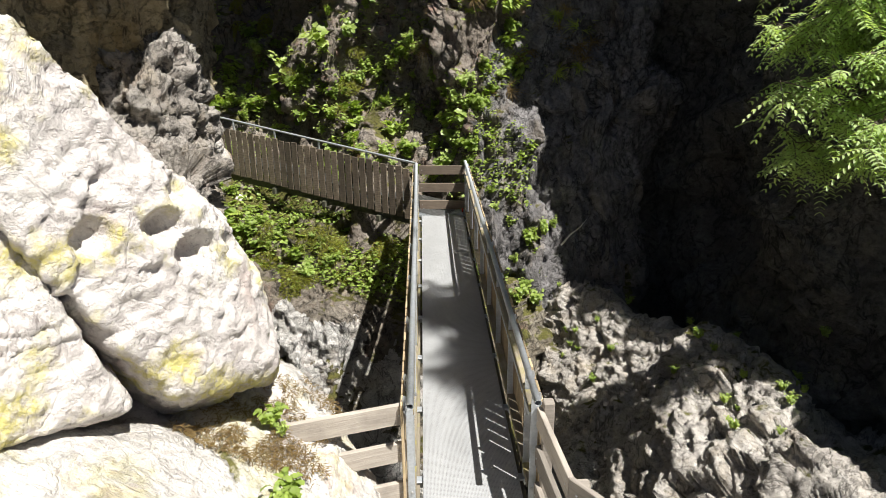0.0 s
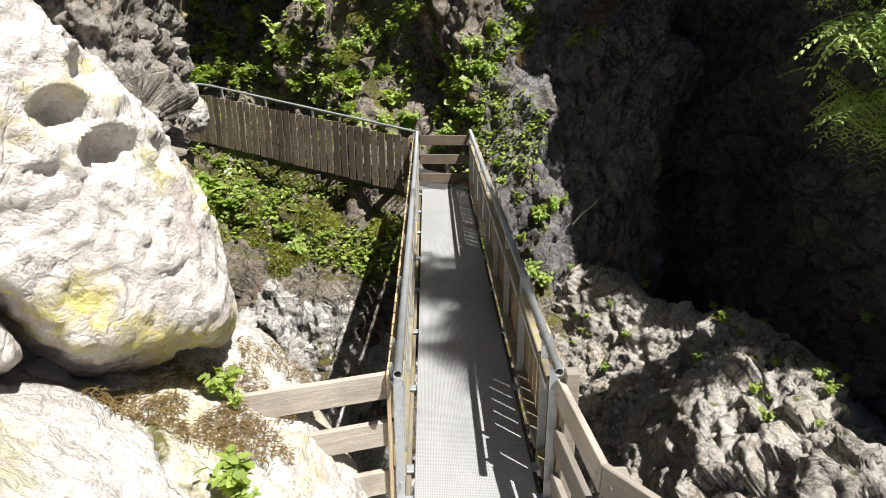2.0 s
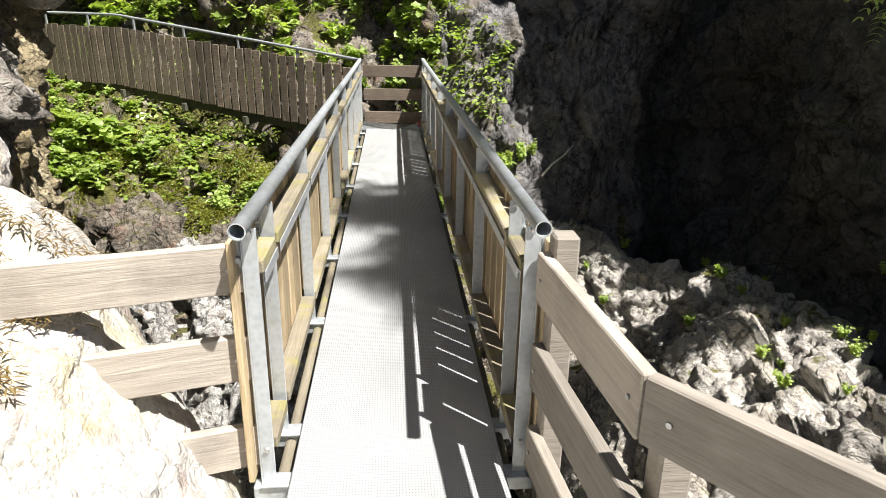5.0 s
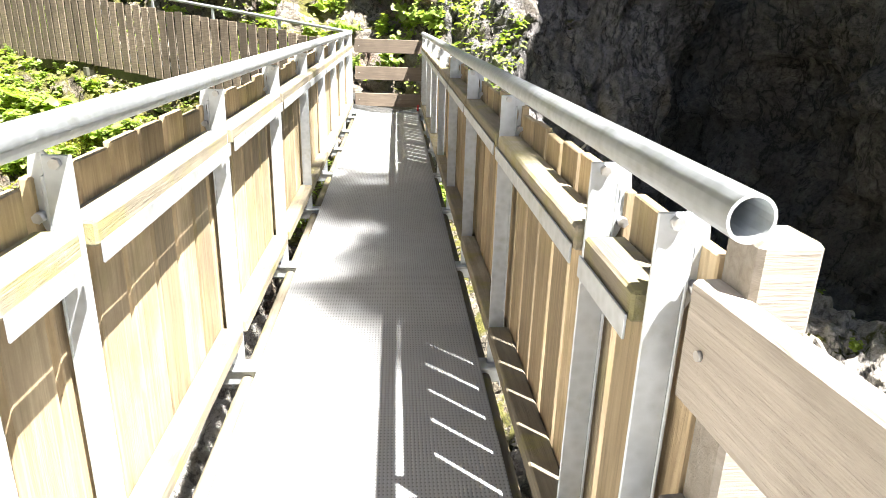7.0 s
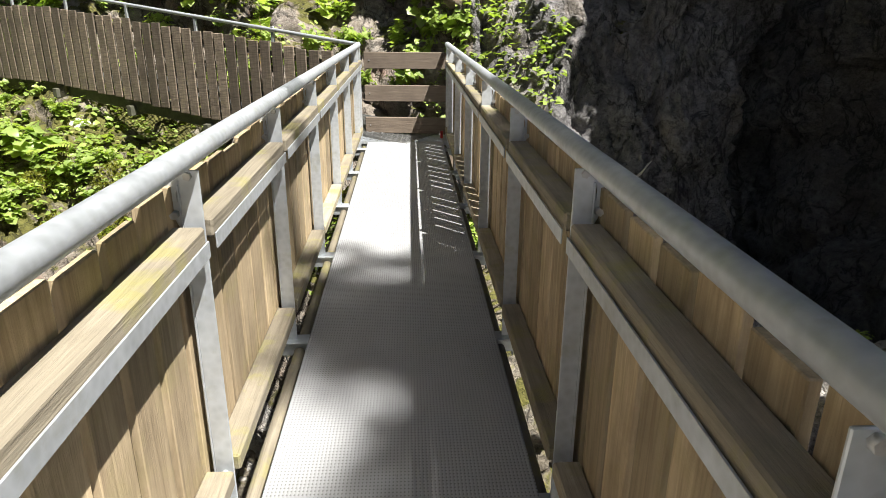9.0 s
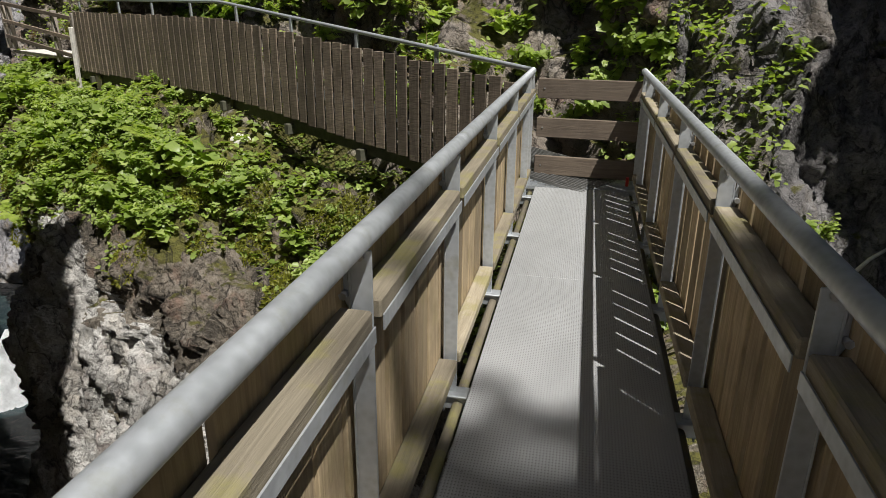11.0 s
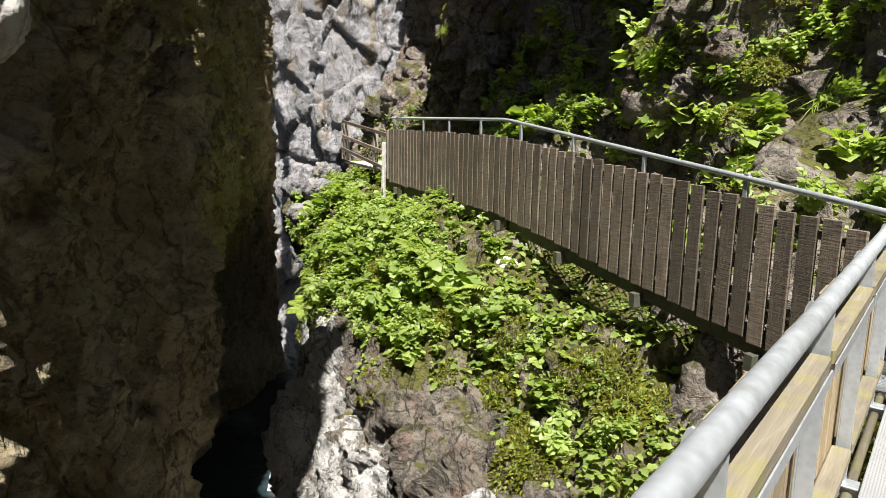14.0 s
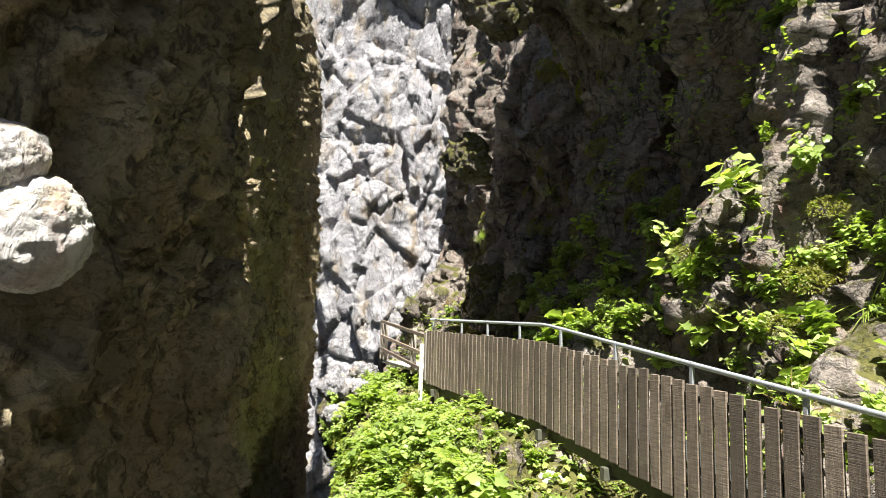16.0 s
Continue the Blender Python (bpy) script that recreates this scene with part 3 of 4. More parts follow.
right_wall, RIGHTW = rock_sheet("wall_gorge_right", rw_rows, 220, 240, M_SHADEWALL, "high dark overhanging rock wall in deep shade", 53,
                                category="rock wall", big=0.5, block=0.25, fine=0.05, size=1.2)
back_rows = []
for z, lean in ((-2.0, 0.0), (1.0, 0.6), (3.0, 1.4), (5.0, 2.6)):
    back_rows.append([(11.5, 5.0 - lean, z), (10.5 + lean, 3.0, z), (9.5 + lean, 1.0, z), (8.5 + lean, -1.0, z), (7.0, -4.0 - lean, z), (2.0, -5.0 - lean, z), (-4.0, -4.5 - lean, z), (-7.5 - lean, 1.0, z), (-8.0 - lean, 6.0, z), (-8.5 - lean, 12.0, z)])
back_slope, BACKS = rock_sheet("ground_slope", back_rows, 160, 70, M_SLAB, "rising rocky slope behind the stairs", 61, category="slope", big=0.5, block=0.3, size=1.5)

# near side: the slab below the boulders and the drop under the landing
slab_rows = [
    [(-8.0, 9.6, -8.0), (-3.5, 9.6, -8.0), (-0.6, 8.9, -8.0), (0.9, 7.9, -8.0), (3.2, 7.3, -8.0), (5.0, 6.6, -8.0)],
    [(-8.0, 9.4, -3.0), (-3.5, 9.4, -3.0), (-0.5, 8.6, -3.0), (0.8, 7.6, -3.0), (3.0, 6.6, -3.2), (5.0, 6.0, -3.5)],
    [(-8.0, 9.2, 0.2), (-3.5, 9.2, 0.3), (-0.3, 8.5, 0.1), (0.72, 7.5, -0.2), (2.6, 6.1, -1.6), (5.0, 5.4, -2.0)],
    [(-8.0, 8.4, 0.9), (-3.5, 8.3, 0.95), (-0.3, 7.7, 0.98), (0.62, 7.05, 0.72), (2.0, 5.2, -0.9), (5.0, 4.4, -0.8)],
    [(-8.0, 6.4, 1.7), (-3.5, 6.3, 1.7), (-0.7, 6.3, 1.38), (0.72, 6.15, 0.66), (1.5, 4.2, -0.6), (5.0, 3.0, 0.1)],
    [(-8.0, 3.0, 2.4), (-3.5, 3.0, 2.6), (-0.9, 3.4, 2.35), (0.5, 3.8, 1.0), (1.1, 2.2, 0.3), (5.0, 1.5, 0.9)],
    [(-8.0, -5.5, 2.3), (-3.5, -5.5, 2.3), (-0.9, -5.5, 2.2), (0.6, -5.5, 2.0), (2.0, -5.5, 2.0), (8.0, -5.5, 2.2)],
]
slab, SLAB = rock_sheet("ground_slab", slab_rows, 300, 300, M_SLAB, "pale sunlit rock slab beside the landing", 71, category="rock slab", big=0.12, block=0.035, fine=0.012, size=1.2, groove=0.25)

FRONT = (0.78, -0.6, 0.1)
CRACK = (0.66, 0.70, 0.28)
hewn("boulder", (-0.9, 6.7, 2.7), ((FRONT, (-0.284, 5.677, 2.851)), ((0.4, 0.7, 0.6), (-0.13, 5.97, 3.64)), ((0.8, 0.35, 0.5), (0.3, 6.5, 2.45)), ((0.95, 0.3, 0), (0.44, 6.45, 2.0)),
     ((0.3, -0.45, -0.84), (0.1, 6.1, 1.62)), ((-0.62, -0.72, -0.5), (-0.27, 5.59, 2.24)), ((-0.2, 1, 0), (-1, 7.9, 2)), ((-1, 0, 0), (-3.2, 6.5, 2)), ((-0.1, -0.2, 1), (-0.5, 5.6, 4.08))),
     M_LIMESTONE, "large sunlit limestone boulder with yellow lichen and hollows", 5, 190,
     hollows=(((-0.30, 5.66, 2.86), 0.11), ((-0.03, 5.98, 2.82), 0.12), ((0.12, 6.12, 2.62), 0.13), ((0.05, 6.2, 3.0), 0.12), ((0.2, 6.4, 2.55), 0.1)), keen=20.0, big=0.10, block=0.028, fine=0.02, size=0.7, groove=0.35, bend=0.5)
hewn("boulder", (-1.1, 5.4, 2.3), ((FRONT, (-0.19, 5.68, 1.866)), (CRACK, (-0.33, 5.60, 2.10)), ((0.15, -0.35, -0.92), (-0.5, 5.35, 1.84)), ((-0.1, -0.3, 0.95), (-0.6, 5.3, 3.1)),
     ((-1, 0, 0), (-3, 5, 2)), ((-0.3, 1, 0.2), (-0.8, 6.2, 2)), ((-0.2, -1, 0.1), (-1.2, 4.3, 2))),
     M_LIMESTONE, "rounded pale boulder with yellow lichen patches", 9, 150, keen=20.0, big=0.08, block=0.022, fine=0.016, size=0.8, groove=0.35, bend=0.5)
boulder("boulder", (0.02, 7.0, 1.02), (0.20, 0.16, 0.13), (0, 0, 20), M_LIMESTONE, "small wedged stone under the boulder", 19, 30, big=0.03, block=0.03, fine=0.01, size=0.3)
boulder("boulder", (-0.62, 6.2, 1.2), (0.28, 0.24, 0.24), (0, 0, 60), M_LIMESTONE, "small wedged stone under the boulder", 29, 30, big=0.03, block=0.03, fine=0.01, size=0.3)
boulder("boulder", (-1.80, 10.05, 1.9), (0.72, 0.85, 2.0), (4, 6, 20), M_SPUR, "rough pitted grey rock spur beside the gorge", 13, 120,
        big=0.22, block=0.16, fine=0.05, size=0.42)
boulder("boulder", (-1.2, 8.9, 1.9), (0.55, 0.6, 0.9), (0, 20, 50), M_SPUR, "knobbly grey rock wedged behind the boulder", 15, 90,
        big=0.2, block=0.14, fine=0.04, size=0.36)

# stream
bm = bmesh.new()
bmesh.ops.create_grid(bm, x_segments=60, y_segments=60, size=1, matrix=Matrix.Translation((-4, 12.5, -6.2)) @ Matrix.Diagonal((18, 12, 1, 1)))
solo("water_stream", bm, M_WATER, (-4, 12.5, -6.2), "turquoise mountain stream at the bottom of the gorge", "water", kind="structure", smooth=True)


# ---- footbridge ----
XL, XR = 1.397, 2.425                  # rail lines
PY = [6.80] + [7.15 + 1.16 * k for k in range(8)] + [15.66]   # posts
Y0, YE = PY[0], PY[-1]

bridge = thing("footbridge", (1.9, 10.8, 0), "straight steel footbridge with grip-plate deck over the gorge", "footbridge")
for i, (ya, yb) in enumerate(((6.30, 8.6), (8.6, 10.9), (10.9, 13.2), (13.2, 15.53))):
    part("deck_plate", boxed((0.88, yb - ya - 0.001, 0.04), pose(1.925, (ya + yb) / 2, -0.02), 0.002), M_DECK, bridge)
for x in (1.58, 2.27):
    part("girder", boxed((0.1, 9.4, 0.22), pose(x, 11.0, -0.155)), M_DARKSTEEL, bridge)
for y in PY:
    part("cross_beam", boxed((1.16, 0.06, 0.06), pose(1.91, y, -0.075)), M_STEEL, bridge)


def slot_bracket_mesh():
    bm = bmesh.new()
    ring, slots = [], []
    for y in (-0.004, 0.004):
        o, s = [], []
        for k in range(20):
            a = 2 * math.pi * k / 20
            o.append(bm.verts.new((0.036 * math.cos(a) * (1 - 0.25 * max(0, math.sin(a))), y, -0.035 + 0.10 * math.sin(a))))
            s.append(bm.verts.new((0.013 * math.cos(a), y, -0.04 + 0.03 * math.sin(a) + (0.012 if math.sin(a) > 0 else -0.012))))
        ring.append(o)
        slots.append(s)
        for k in range(20):
            j = (k + 1) % 20
            bm.faces.new((o[k], o[j], s[j], s[k]))
    for loops in (ring, slots):
        for k in range(20):
            j = (k + 1) % 20
            bm.faces.new((loops[0][k], loops[0][j], loops[1][j], loops[1][k]))
    bmesh.ops.recalc_face_normals(bm, faces=bm.faces)
    return mesh_of("bracket", bm, M_STEEL)


def angle_post_mesh(h, name="post"):
    bm = bmesh.new()
    box(bm, (0.055, 0.007, h), pose(0, 0, h / 2), 0.002)
    box(bm, (0.007, 0.055, h), pose(-0.031, 0.024, h / 2 - 0.04), 0.002)
    return mesh_of(name, bm, M_STEEL)


BRACKET, POST = slot_bracket_mesh(), angle_post_mesh(1.16)
bm = bmesh.new()
tube(bm, [(0, -0.012, 0), (0, 0.012, 0)], 0.011, 6)
BOLT = mesh_of("bolt", bm, M_BOLT)
BOARDS = [mesh_of("board", boxed((0.023, w, h), None, 0.003), M_BOARD) for w, h in ((0.161, 1.02), (0.157, 1.005), (0.164, 1.03), (0.155, 1.015))]


def bridge_railing(x, out, label):
    r = thing("bridge_railing", (x, 11, 0), label, "railing", "bridge railings")
    last = YE + (0.2 if out > 0 else 0.02)
    bm = bmesh.new()
    tube(bm, [(x - out * 0.008, 6.58, 1.115), (x - out * 0.01, 9.5, 1.105), (x - out * 0.01, 12.5, 1.095), (x, last, 1.08)], 0.030, 20, 0.86)
    part("handrail", bm, M_STEEL, r, "galvanised round pipe handrail with an open end", smooth=False)
    rng = random.Random(7 + out)
    for k, y in enumerate(PY):
        flip = Matrix.Diagonal((-out, 1, 1, 1))
        piece("post", POST, r, pose(x + out * 0.004, y, -0.10) @ flip)
        piece("bracket", BRACKET, r, pose(x + out * 0.036, y + 0.012, 1.01, 0, out * 9, 0))
        for z, dx in ((1.045, 0.004), (0.94, 0.05), (0.12, 0.004)):
            piece("bolt", BOLT, r, pose(x + out * dx, y - 0.004, z))
        part("foot_plate", boxed((0.13, 0.09, 0.012), pose(x - out * 0.03, y, -0.035), 0.003), M_STEEL, r)
        if k < len(PY) - 1:
            ya, yb = y + 0.036, PY[k + 1] - 0.034
            ym, n = (ya + yb) / 2, yb - ya
            part("top_bar", boxed((0.084, n, 0.055), pose(x + out * 0.010, ym, 0.893 + rng.uniform(-.004, .004), rng.uniform(-.2, .2)), 0.006), M_RAILWOOD, r, "algae-stained squared wooden rail")
            part("bar_angle", boxed((0.005, n, 0.045), pose(x - out * 0.038, ym, 0.856), 0.001), M_STEEL, r, "thin galvanised steel strip")
            part("bottom_bar", boxed((0.084, n, 0.055), pose(x + out * 0.010, ym, 0.125), 0.006), M_RAILWOOD, r)
    y = Y0 - 0.06
    while y < last - 0.12:
        w = 0.193
        piece("board", BOARDS[rng.randrange(4)], r, pose(x + out * 0.066, y + w / 2, 0.502 + rng.uniform(-0.012, 0.012), rng.uniform(-0.5, 0.5), 0, rng.uniform(-1, 1)))
        y += w
    bm = bmesh.new()
    tube(bm, [(x - out * 0.035, Y0, -0.085), (x - out * 0.035, YE, -0.085)], 0.026, 10)
    part("edge_tube", bm, M_RAILWOOD, r, "algae-stained round edge tube")
    return r


bridge_railing(XL, -1, "steel bridge railing clad with vertical weathered boards")
bridge_railing(XR, 1, "steel bridge railing clad with boards, in its own shade")


def plank_fence(name, label, runs, posts, tops, mat, high=0.19, thick=0.045):
    """Horizontal planks on posts: runs are pairs of (x, y) ends, tops the upper edges."""
    f = thing(name, (*runs[0][0], 0), label, "fence")
    for (a, b) in runs:
        m, n = along((*a, 0), (*b, 0))
        for z in tops:
            p = part("plank", boxed((n, thick, high), None, 0.005), mat, f)
            p.location = (0, 0, 0)
            p.matrix_basis = Matrix.Translation(-origin_of(f)) @ Matrix.Translation((0, 0, z - high / 2)) @ m
            p.data.transform(Matrix.Translation(origin_of(f)))
    for (a, b) in runs:
        for f2 in (0.06, 0.94):
            q = Vector((*a, 0)).lerp(Vector((*b, 0)), f2)
            side = (Vector((*b, 0)) - Vector((*a, 0))).cross(Vector((0, 0, 1))).normalized()
            for z in tops:
                for sg in (-1, 1):
                    c = q + side * sg * (thick / 2 + 0.001) + Vector((0, 0, z - high / 2))
                    bm = bmesh.new()
                    tube(bm, [c, c + side * sg * 0.006], 0.008, 8)
                    part("bolt", bm, M_BOLT, f, "round steel bolt head")
    for (x, y), size, top in posts:
        part("post", boxed((size, size, top + 0.4), pose(x, y, top / 2 - 0.2), 0.008), mat, f)
    return f


plank_fence("landing_fence", "wooden plank fence from the bridge to the boulders", [((1.36, 6.84), (0.36, 6.56))], [((0.50, 6.66), 0.09, 0.85)], (0.99, 0.62, 0.22), M_PLANK)
plank_fence("landing_fence", "angled wooden plank fence beside the landing", [((2.46, 6.74), (2.53, 5.86)), ((2.53, 5.86), (3.30, 4.80))], [((2.525, 6.70), 0.09, 1.06), ((2.63, 5.90), 0.09, 0.9)], (0.98, 0.61, 0.24), M_PLANK)
plank_fence("end_fence", "three weathered planks closing the bridge's far end", [((1.44, 15.93), (2.50, 15.84))], [((2.47, 15.90), 0.08, 1.0)], (0.99, 0.61, 0.23), M_GREYPLANK)

bm = bmesh.new()
for k in range(14):
    beam(bm, (1.36, 15.56 + k * 0.032, -0.015), (2.48, 15.56 + k * 0.032, -0.015), 0.009, 0.03, 0)
for k in range(9):
    beam(bm, (1.40 + k * 0.13, 15.55, -0.018), (1.40 + k * 0.13, 16.0, -0.018), 0.006, 0.024, 0)
part("end_grating", bm, M_STEEL, bridge, "open steel grating at the bridge end")

# landing at the bridge head and the stairs that come down to it
landing = thing("landing", (1.9, 5.3, 0), "grip-plate landing at the bridge head", "landing")
part("deck_plate", boxed((1.5, 1.25, 0.04), pose(1.85, 5.37, -0.03), 0.006), M_DECK, landing)
part("beam", boxed((1.5, 0.1, 0.2), pose(1.85, 5.9, -0.155)), M_DARKSTEEL, landing)
stairs = thing("stairs", (1.7, 3.5, 0), "steep steel stairs coming down to the bridge", "stairs")
for k in range(13):
    part("step", boxed((0.95, 0.24, 0.04), pose(1.62, 4.72 - 0.2 * k - 0.1, 0.19 * (k + 1) - 0.02)), M_GRATE, stairs)
for x in (1.1, 2.14):
    part("stringer", beamed((x, 4.85, -0.05), (x, 2.05, 2.55), 0.03, 0.25), M_STEEL, stairs)
part("top_landing", boxed((1.4, 2.6, 0.05), pose(1.62, 0.8, 2.45)), M_GRATE, stairs)


# ---- far walkway ----
BEND, LAST = 5.66, 11.15


def ramp_z(u):
    """Height of the walkway's deck."""
    return 0.02 + 0.535 * max(0.0, min(1.0, u / BEND)) + 0.04 * max(0.0, (u - BEND) / (LAST - BEND))


walkway = thing("walkway", at(5, 0.6, 0), "narrow grated walkway climbing along the hillside", "walkway")
for a, b in ((-0.6, BEND), (BEND, LAST + 1.0)):
    za, zb = ramp_z(a), ramp_z(b)
    for off in (0.08, 1.05):
        part("girder", beamed(at(a, off, za - 0.25), at(b, off, zb - 0.25), 0.08, 0.22), M_DARKSTEEL, walkway)
    bm = bmesh.new()
    for k in range(22):
        off = 0.06 + k * 0.048
        beam(bm, at(a, off, za - 0.03), at(b, off, zb - 0.03), 0.008, 0.03, 0)
    n = int((b - a) / 0.1)
    for k in range(n + 1):
        u = a + (b - a) * k / n
        beam(bm, at(u, 0.04, ramp_z(u) - 0.03), at(u, 1.08, ramp_z(u) - 0.03), 0.008, 0.026, 0)
    part("grating", bm, M_GRATE, walkway, "open steel grating")
for u in (1.0, 2.5, 4.0, BEND, 7.2, 8.8, 10.6):
    part("cross_beam", beamed(at(u, -0.06, ramp_z(u) - 0.34), at(u, 1.2, ramp_z(u) - 0.34), 0.09, 0.14), M_DARKSTEEL, walkway)
for u, h in ((BEND - 0.1, 1.0), (10.4, 0.7)):
    part("support_post", boxed((0.22, 0.2, h), Matrix.Translation(at(u, 0.1, ramp_z(u) - 0.22 - h / 2)) @ pose(0, 0, 0, 0, 0, -28)), M_BEAM, walkway, "mossy timber support")

rail = thing("walkway_railing", at(5, 0, 0), "walkway railing of upright grey-brown boards with a steel pipe", "railing")
rng = random.Random(3)
FB = [mesh_of("board", boxed((w, 0.026, h), None, 0.003), M_GREYBOARD) for w, h in ((0.150, 1.12), (0.146, 1.10), (0.154, 1.13), (0.148, 1.115))]
turn = math.degrees(math.atan2(ALONG.y, ALONG.x))
n = 58
for k in range(n):
    u = 0.16 + (LAST - 0.16) * (k + 0.5) / n
    piece("board", FB[rng.randrange(4)], rail, Matrix.Translation(at(u, rng.uniform(-0.004, 0.004), ramp_z(u) + 0.37 + rng.uniform(-0.012, 0.012))) @ pose(0, 0, 0, 0, rng.uniform(-0.6, 0.6), turn + rng.uniform(-0.8, 0.8)))
bm = bmesh.new()
tube(bm, [(XL, YE + 0.0, 1.085), at(0.12, 0.05, 1.09), at(BEND - 0.1, 0.08, ramp_z(BEND) + 1.135), at(BEND + 0.12, 0.08, ramp_z(BEND) + 1.15), at(LAST, 0.08, ramp_z(LAST) + 1.17)], 0.024, 14, 0.85)
part("handrail", bm, M_STEEL, rail, "galvanised round pipe handrail")
for u in (1.3, 2.6, 3.9, 5.2, 6.5, 7.8, 9.1, 10.9):
    part("post", boxed((0.045, 0.03, 1.2), Matrix.Translation(at(u, 0.06, ramp_z(u) + 0.52)) @ pose(0, 0, 0, 0, 0, turn), 0.003), M_STEEL, rail)
for h in (0.15, 0.80):
    for a, b in ((0.1, BEND), (BEND, LAST)):
        part("rail_bar", beamed(at(a, 0.035, ramp_z(a) + h), at(b, 0.035, ramp_z(b) + h), 0.04, 0.06), M_BEAM, rail)

end = thing("stair_fence", at(13, 0, 0.6), "low wooden fence with posts at the walkway's end", "fence")
for u, z in ((11.3, 0.45), (12.4, 0.50), (15.3, 0.66), (15.7, 0.66)):
    part("post", boxed((0.11, 0.11, 1.05), Matrix.Translation(at(u, 0.05, z + 0.52)) @ pose(0, 0, 0, 0, 0, turn), 0.008), M_PLANK, end)
for h in (0.95, 0.55, 0.2):
    part("rail", beamed(at(11.3, 0.0, 0.45 + h), at(15.6, 0.0, 0.75 + h), 0.04, 0.08), M_GREYPLANK, end)
part("step_plate", boxed((4.4, 1.0, 0.05), Matrix.Translation(at(13.4, 0.55, 0.58)) @ pose(0, 0, 0, 0, 0, turn)), M_STONE, end)
st = at(10.7, -0.25, 0)
part("shaft", boxed((0.07, 0.07, 1.5), pose(st[0], st[1], 0.5, 1, 2), 0.008), M_STONE, thing("stake", (st[0], st[1], -0.2), "pale wooden stake standing in the undergrowth", "stake"))


# ---- plants ----
def leaf_points(length, width, lobes, bend):
    """Outline of a leaf along +x, folded along its midrib and bent down: vertices and faces."""
    n = 4
    vs, fs = [], []
    for k in range(n + 1):
        t = k / n
        w = width * math.sin(math.pi * min(1.0, (t * 0.92 + 0.08))) ** 0.7 * (1 + lobes * (0.35 if k % 2 else -0.25))
        if k == n:
            w = 0.002
        z = -bend * length * t * t
        x = length * t
        vs += [(x, -w / 2, z + w * 0.18), (x + (lobes * 0.12 * length if k % 2 else 0), 0, z), (x, w / 2, z + w * 0.18)]
    for k in range(n):
        a = 3 * k
        fs += [(a, a + 1, a + 4, a + 3), (a + 1, a + 2, a + 5, a + 4)]
    return np.array(vs), fs


class Foliage:
    """Gathers many leaves into one mesh."""

    def __init__(self):
        self.v, self.f, self.n = [], [], 0

    def add(self, shape, m):
        vs, fs = shape
        a = np.asarray(m)
        self.v.append(vs @ a[:3, :3].T + a[:3, 3])
        self.f += [tuple(i + self.n for i in f) for f in fs]
        self.n += len(vs)

    def mesh(self, name, mat):
        me = bpy.data.meshes.new(name)
        me.from_pydata(np.concatenate(self.v).tolist(), [], self.f)
        me.update()
        me.shade_smooth()
        me.materials.append(mat)
        return me


def facing(p, d, roll=0.0, tilt=0.0):
    """A pose at p with x along d and z as upward as it can be, rolled about x."""
    d = Vector(d).normalized()
    s = Vector((0, 0, 1)).cross(d)
    s = s.normalized() if s.length > 0.05 else Vector((0, 1, 0))
    u = d.cross(s)
    m = Matrix((d, s, u)).transposed().to_4x4()
    m.translation = p
    return m @ Matrix.Rotation(roll, 4, "X") @ Matrix.Rotation(tilt, 4, "Y")


def join_roots(bm):
    """All stems of a clump grow from one root."""
    low = [v for v in bm.verts if v.co.length < 0.012]
    bmesh.ops.pointmerge(bm, verts=low, merge_co=(0, 0, 0))


def herb(seed, stems, height, leaf, per, lobes, mat, spread=0.5):
    """A clump of leafy stems: returns the meshes of its stems and of its leaves."""
    rng = random.Random(seed)
    bm, fo = bmesh.new(), Foliage()
    for s in range(stems):
        a = rng.uniform(0, 2 * math.pi)
        h = height * rng.uniform(0.6, 1.1)
        base = Vector((0, 0, 0))
        out = Vector((math.cos(a), math.sin(a), 0)) * spread * h * rng.uniform(0.3, 1.0)
        pts = [base + out * t * t + Vector((0, 0, h * (t - 0.25 * t * t * spread))) for t in (0, 0.33, 0.66, 1.0)]
        tube(bm, pts, [0.006, 0.005, 0.004, 0.002], 4)
        for k in range(per):
            t = 0.3 + 0.7 * (k + rng.random()) / per
            i = min(2, int(t * 3))
            p = pts[i].lerp(pts[i + 1], t * 3 - i)
            b = a + rng.uniform(-1.9, 1.9) + (math.pi if k % 2 else 0) * 0.6
            d = Vector((math.cos(b), math.sin(b), rng.uniform(-0.25, 0.55)))
            size = leaf * rng.uniform(0.55, 1.15)
            fo.add(leaf_points(size, size * rng.uniform(0.55, 0.8), lobes, rng.uniform(0.1, 0.4)), facing(p, d, rng.uniform(-0.6, 0.6)))
    join_roots(bm)
    return mesh_of("stems", bm, M_STEM), fo.mesh("leaves", mat)


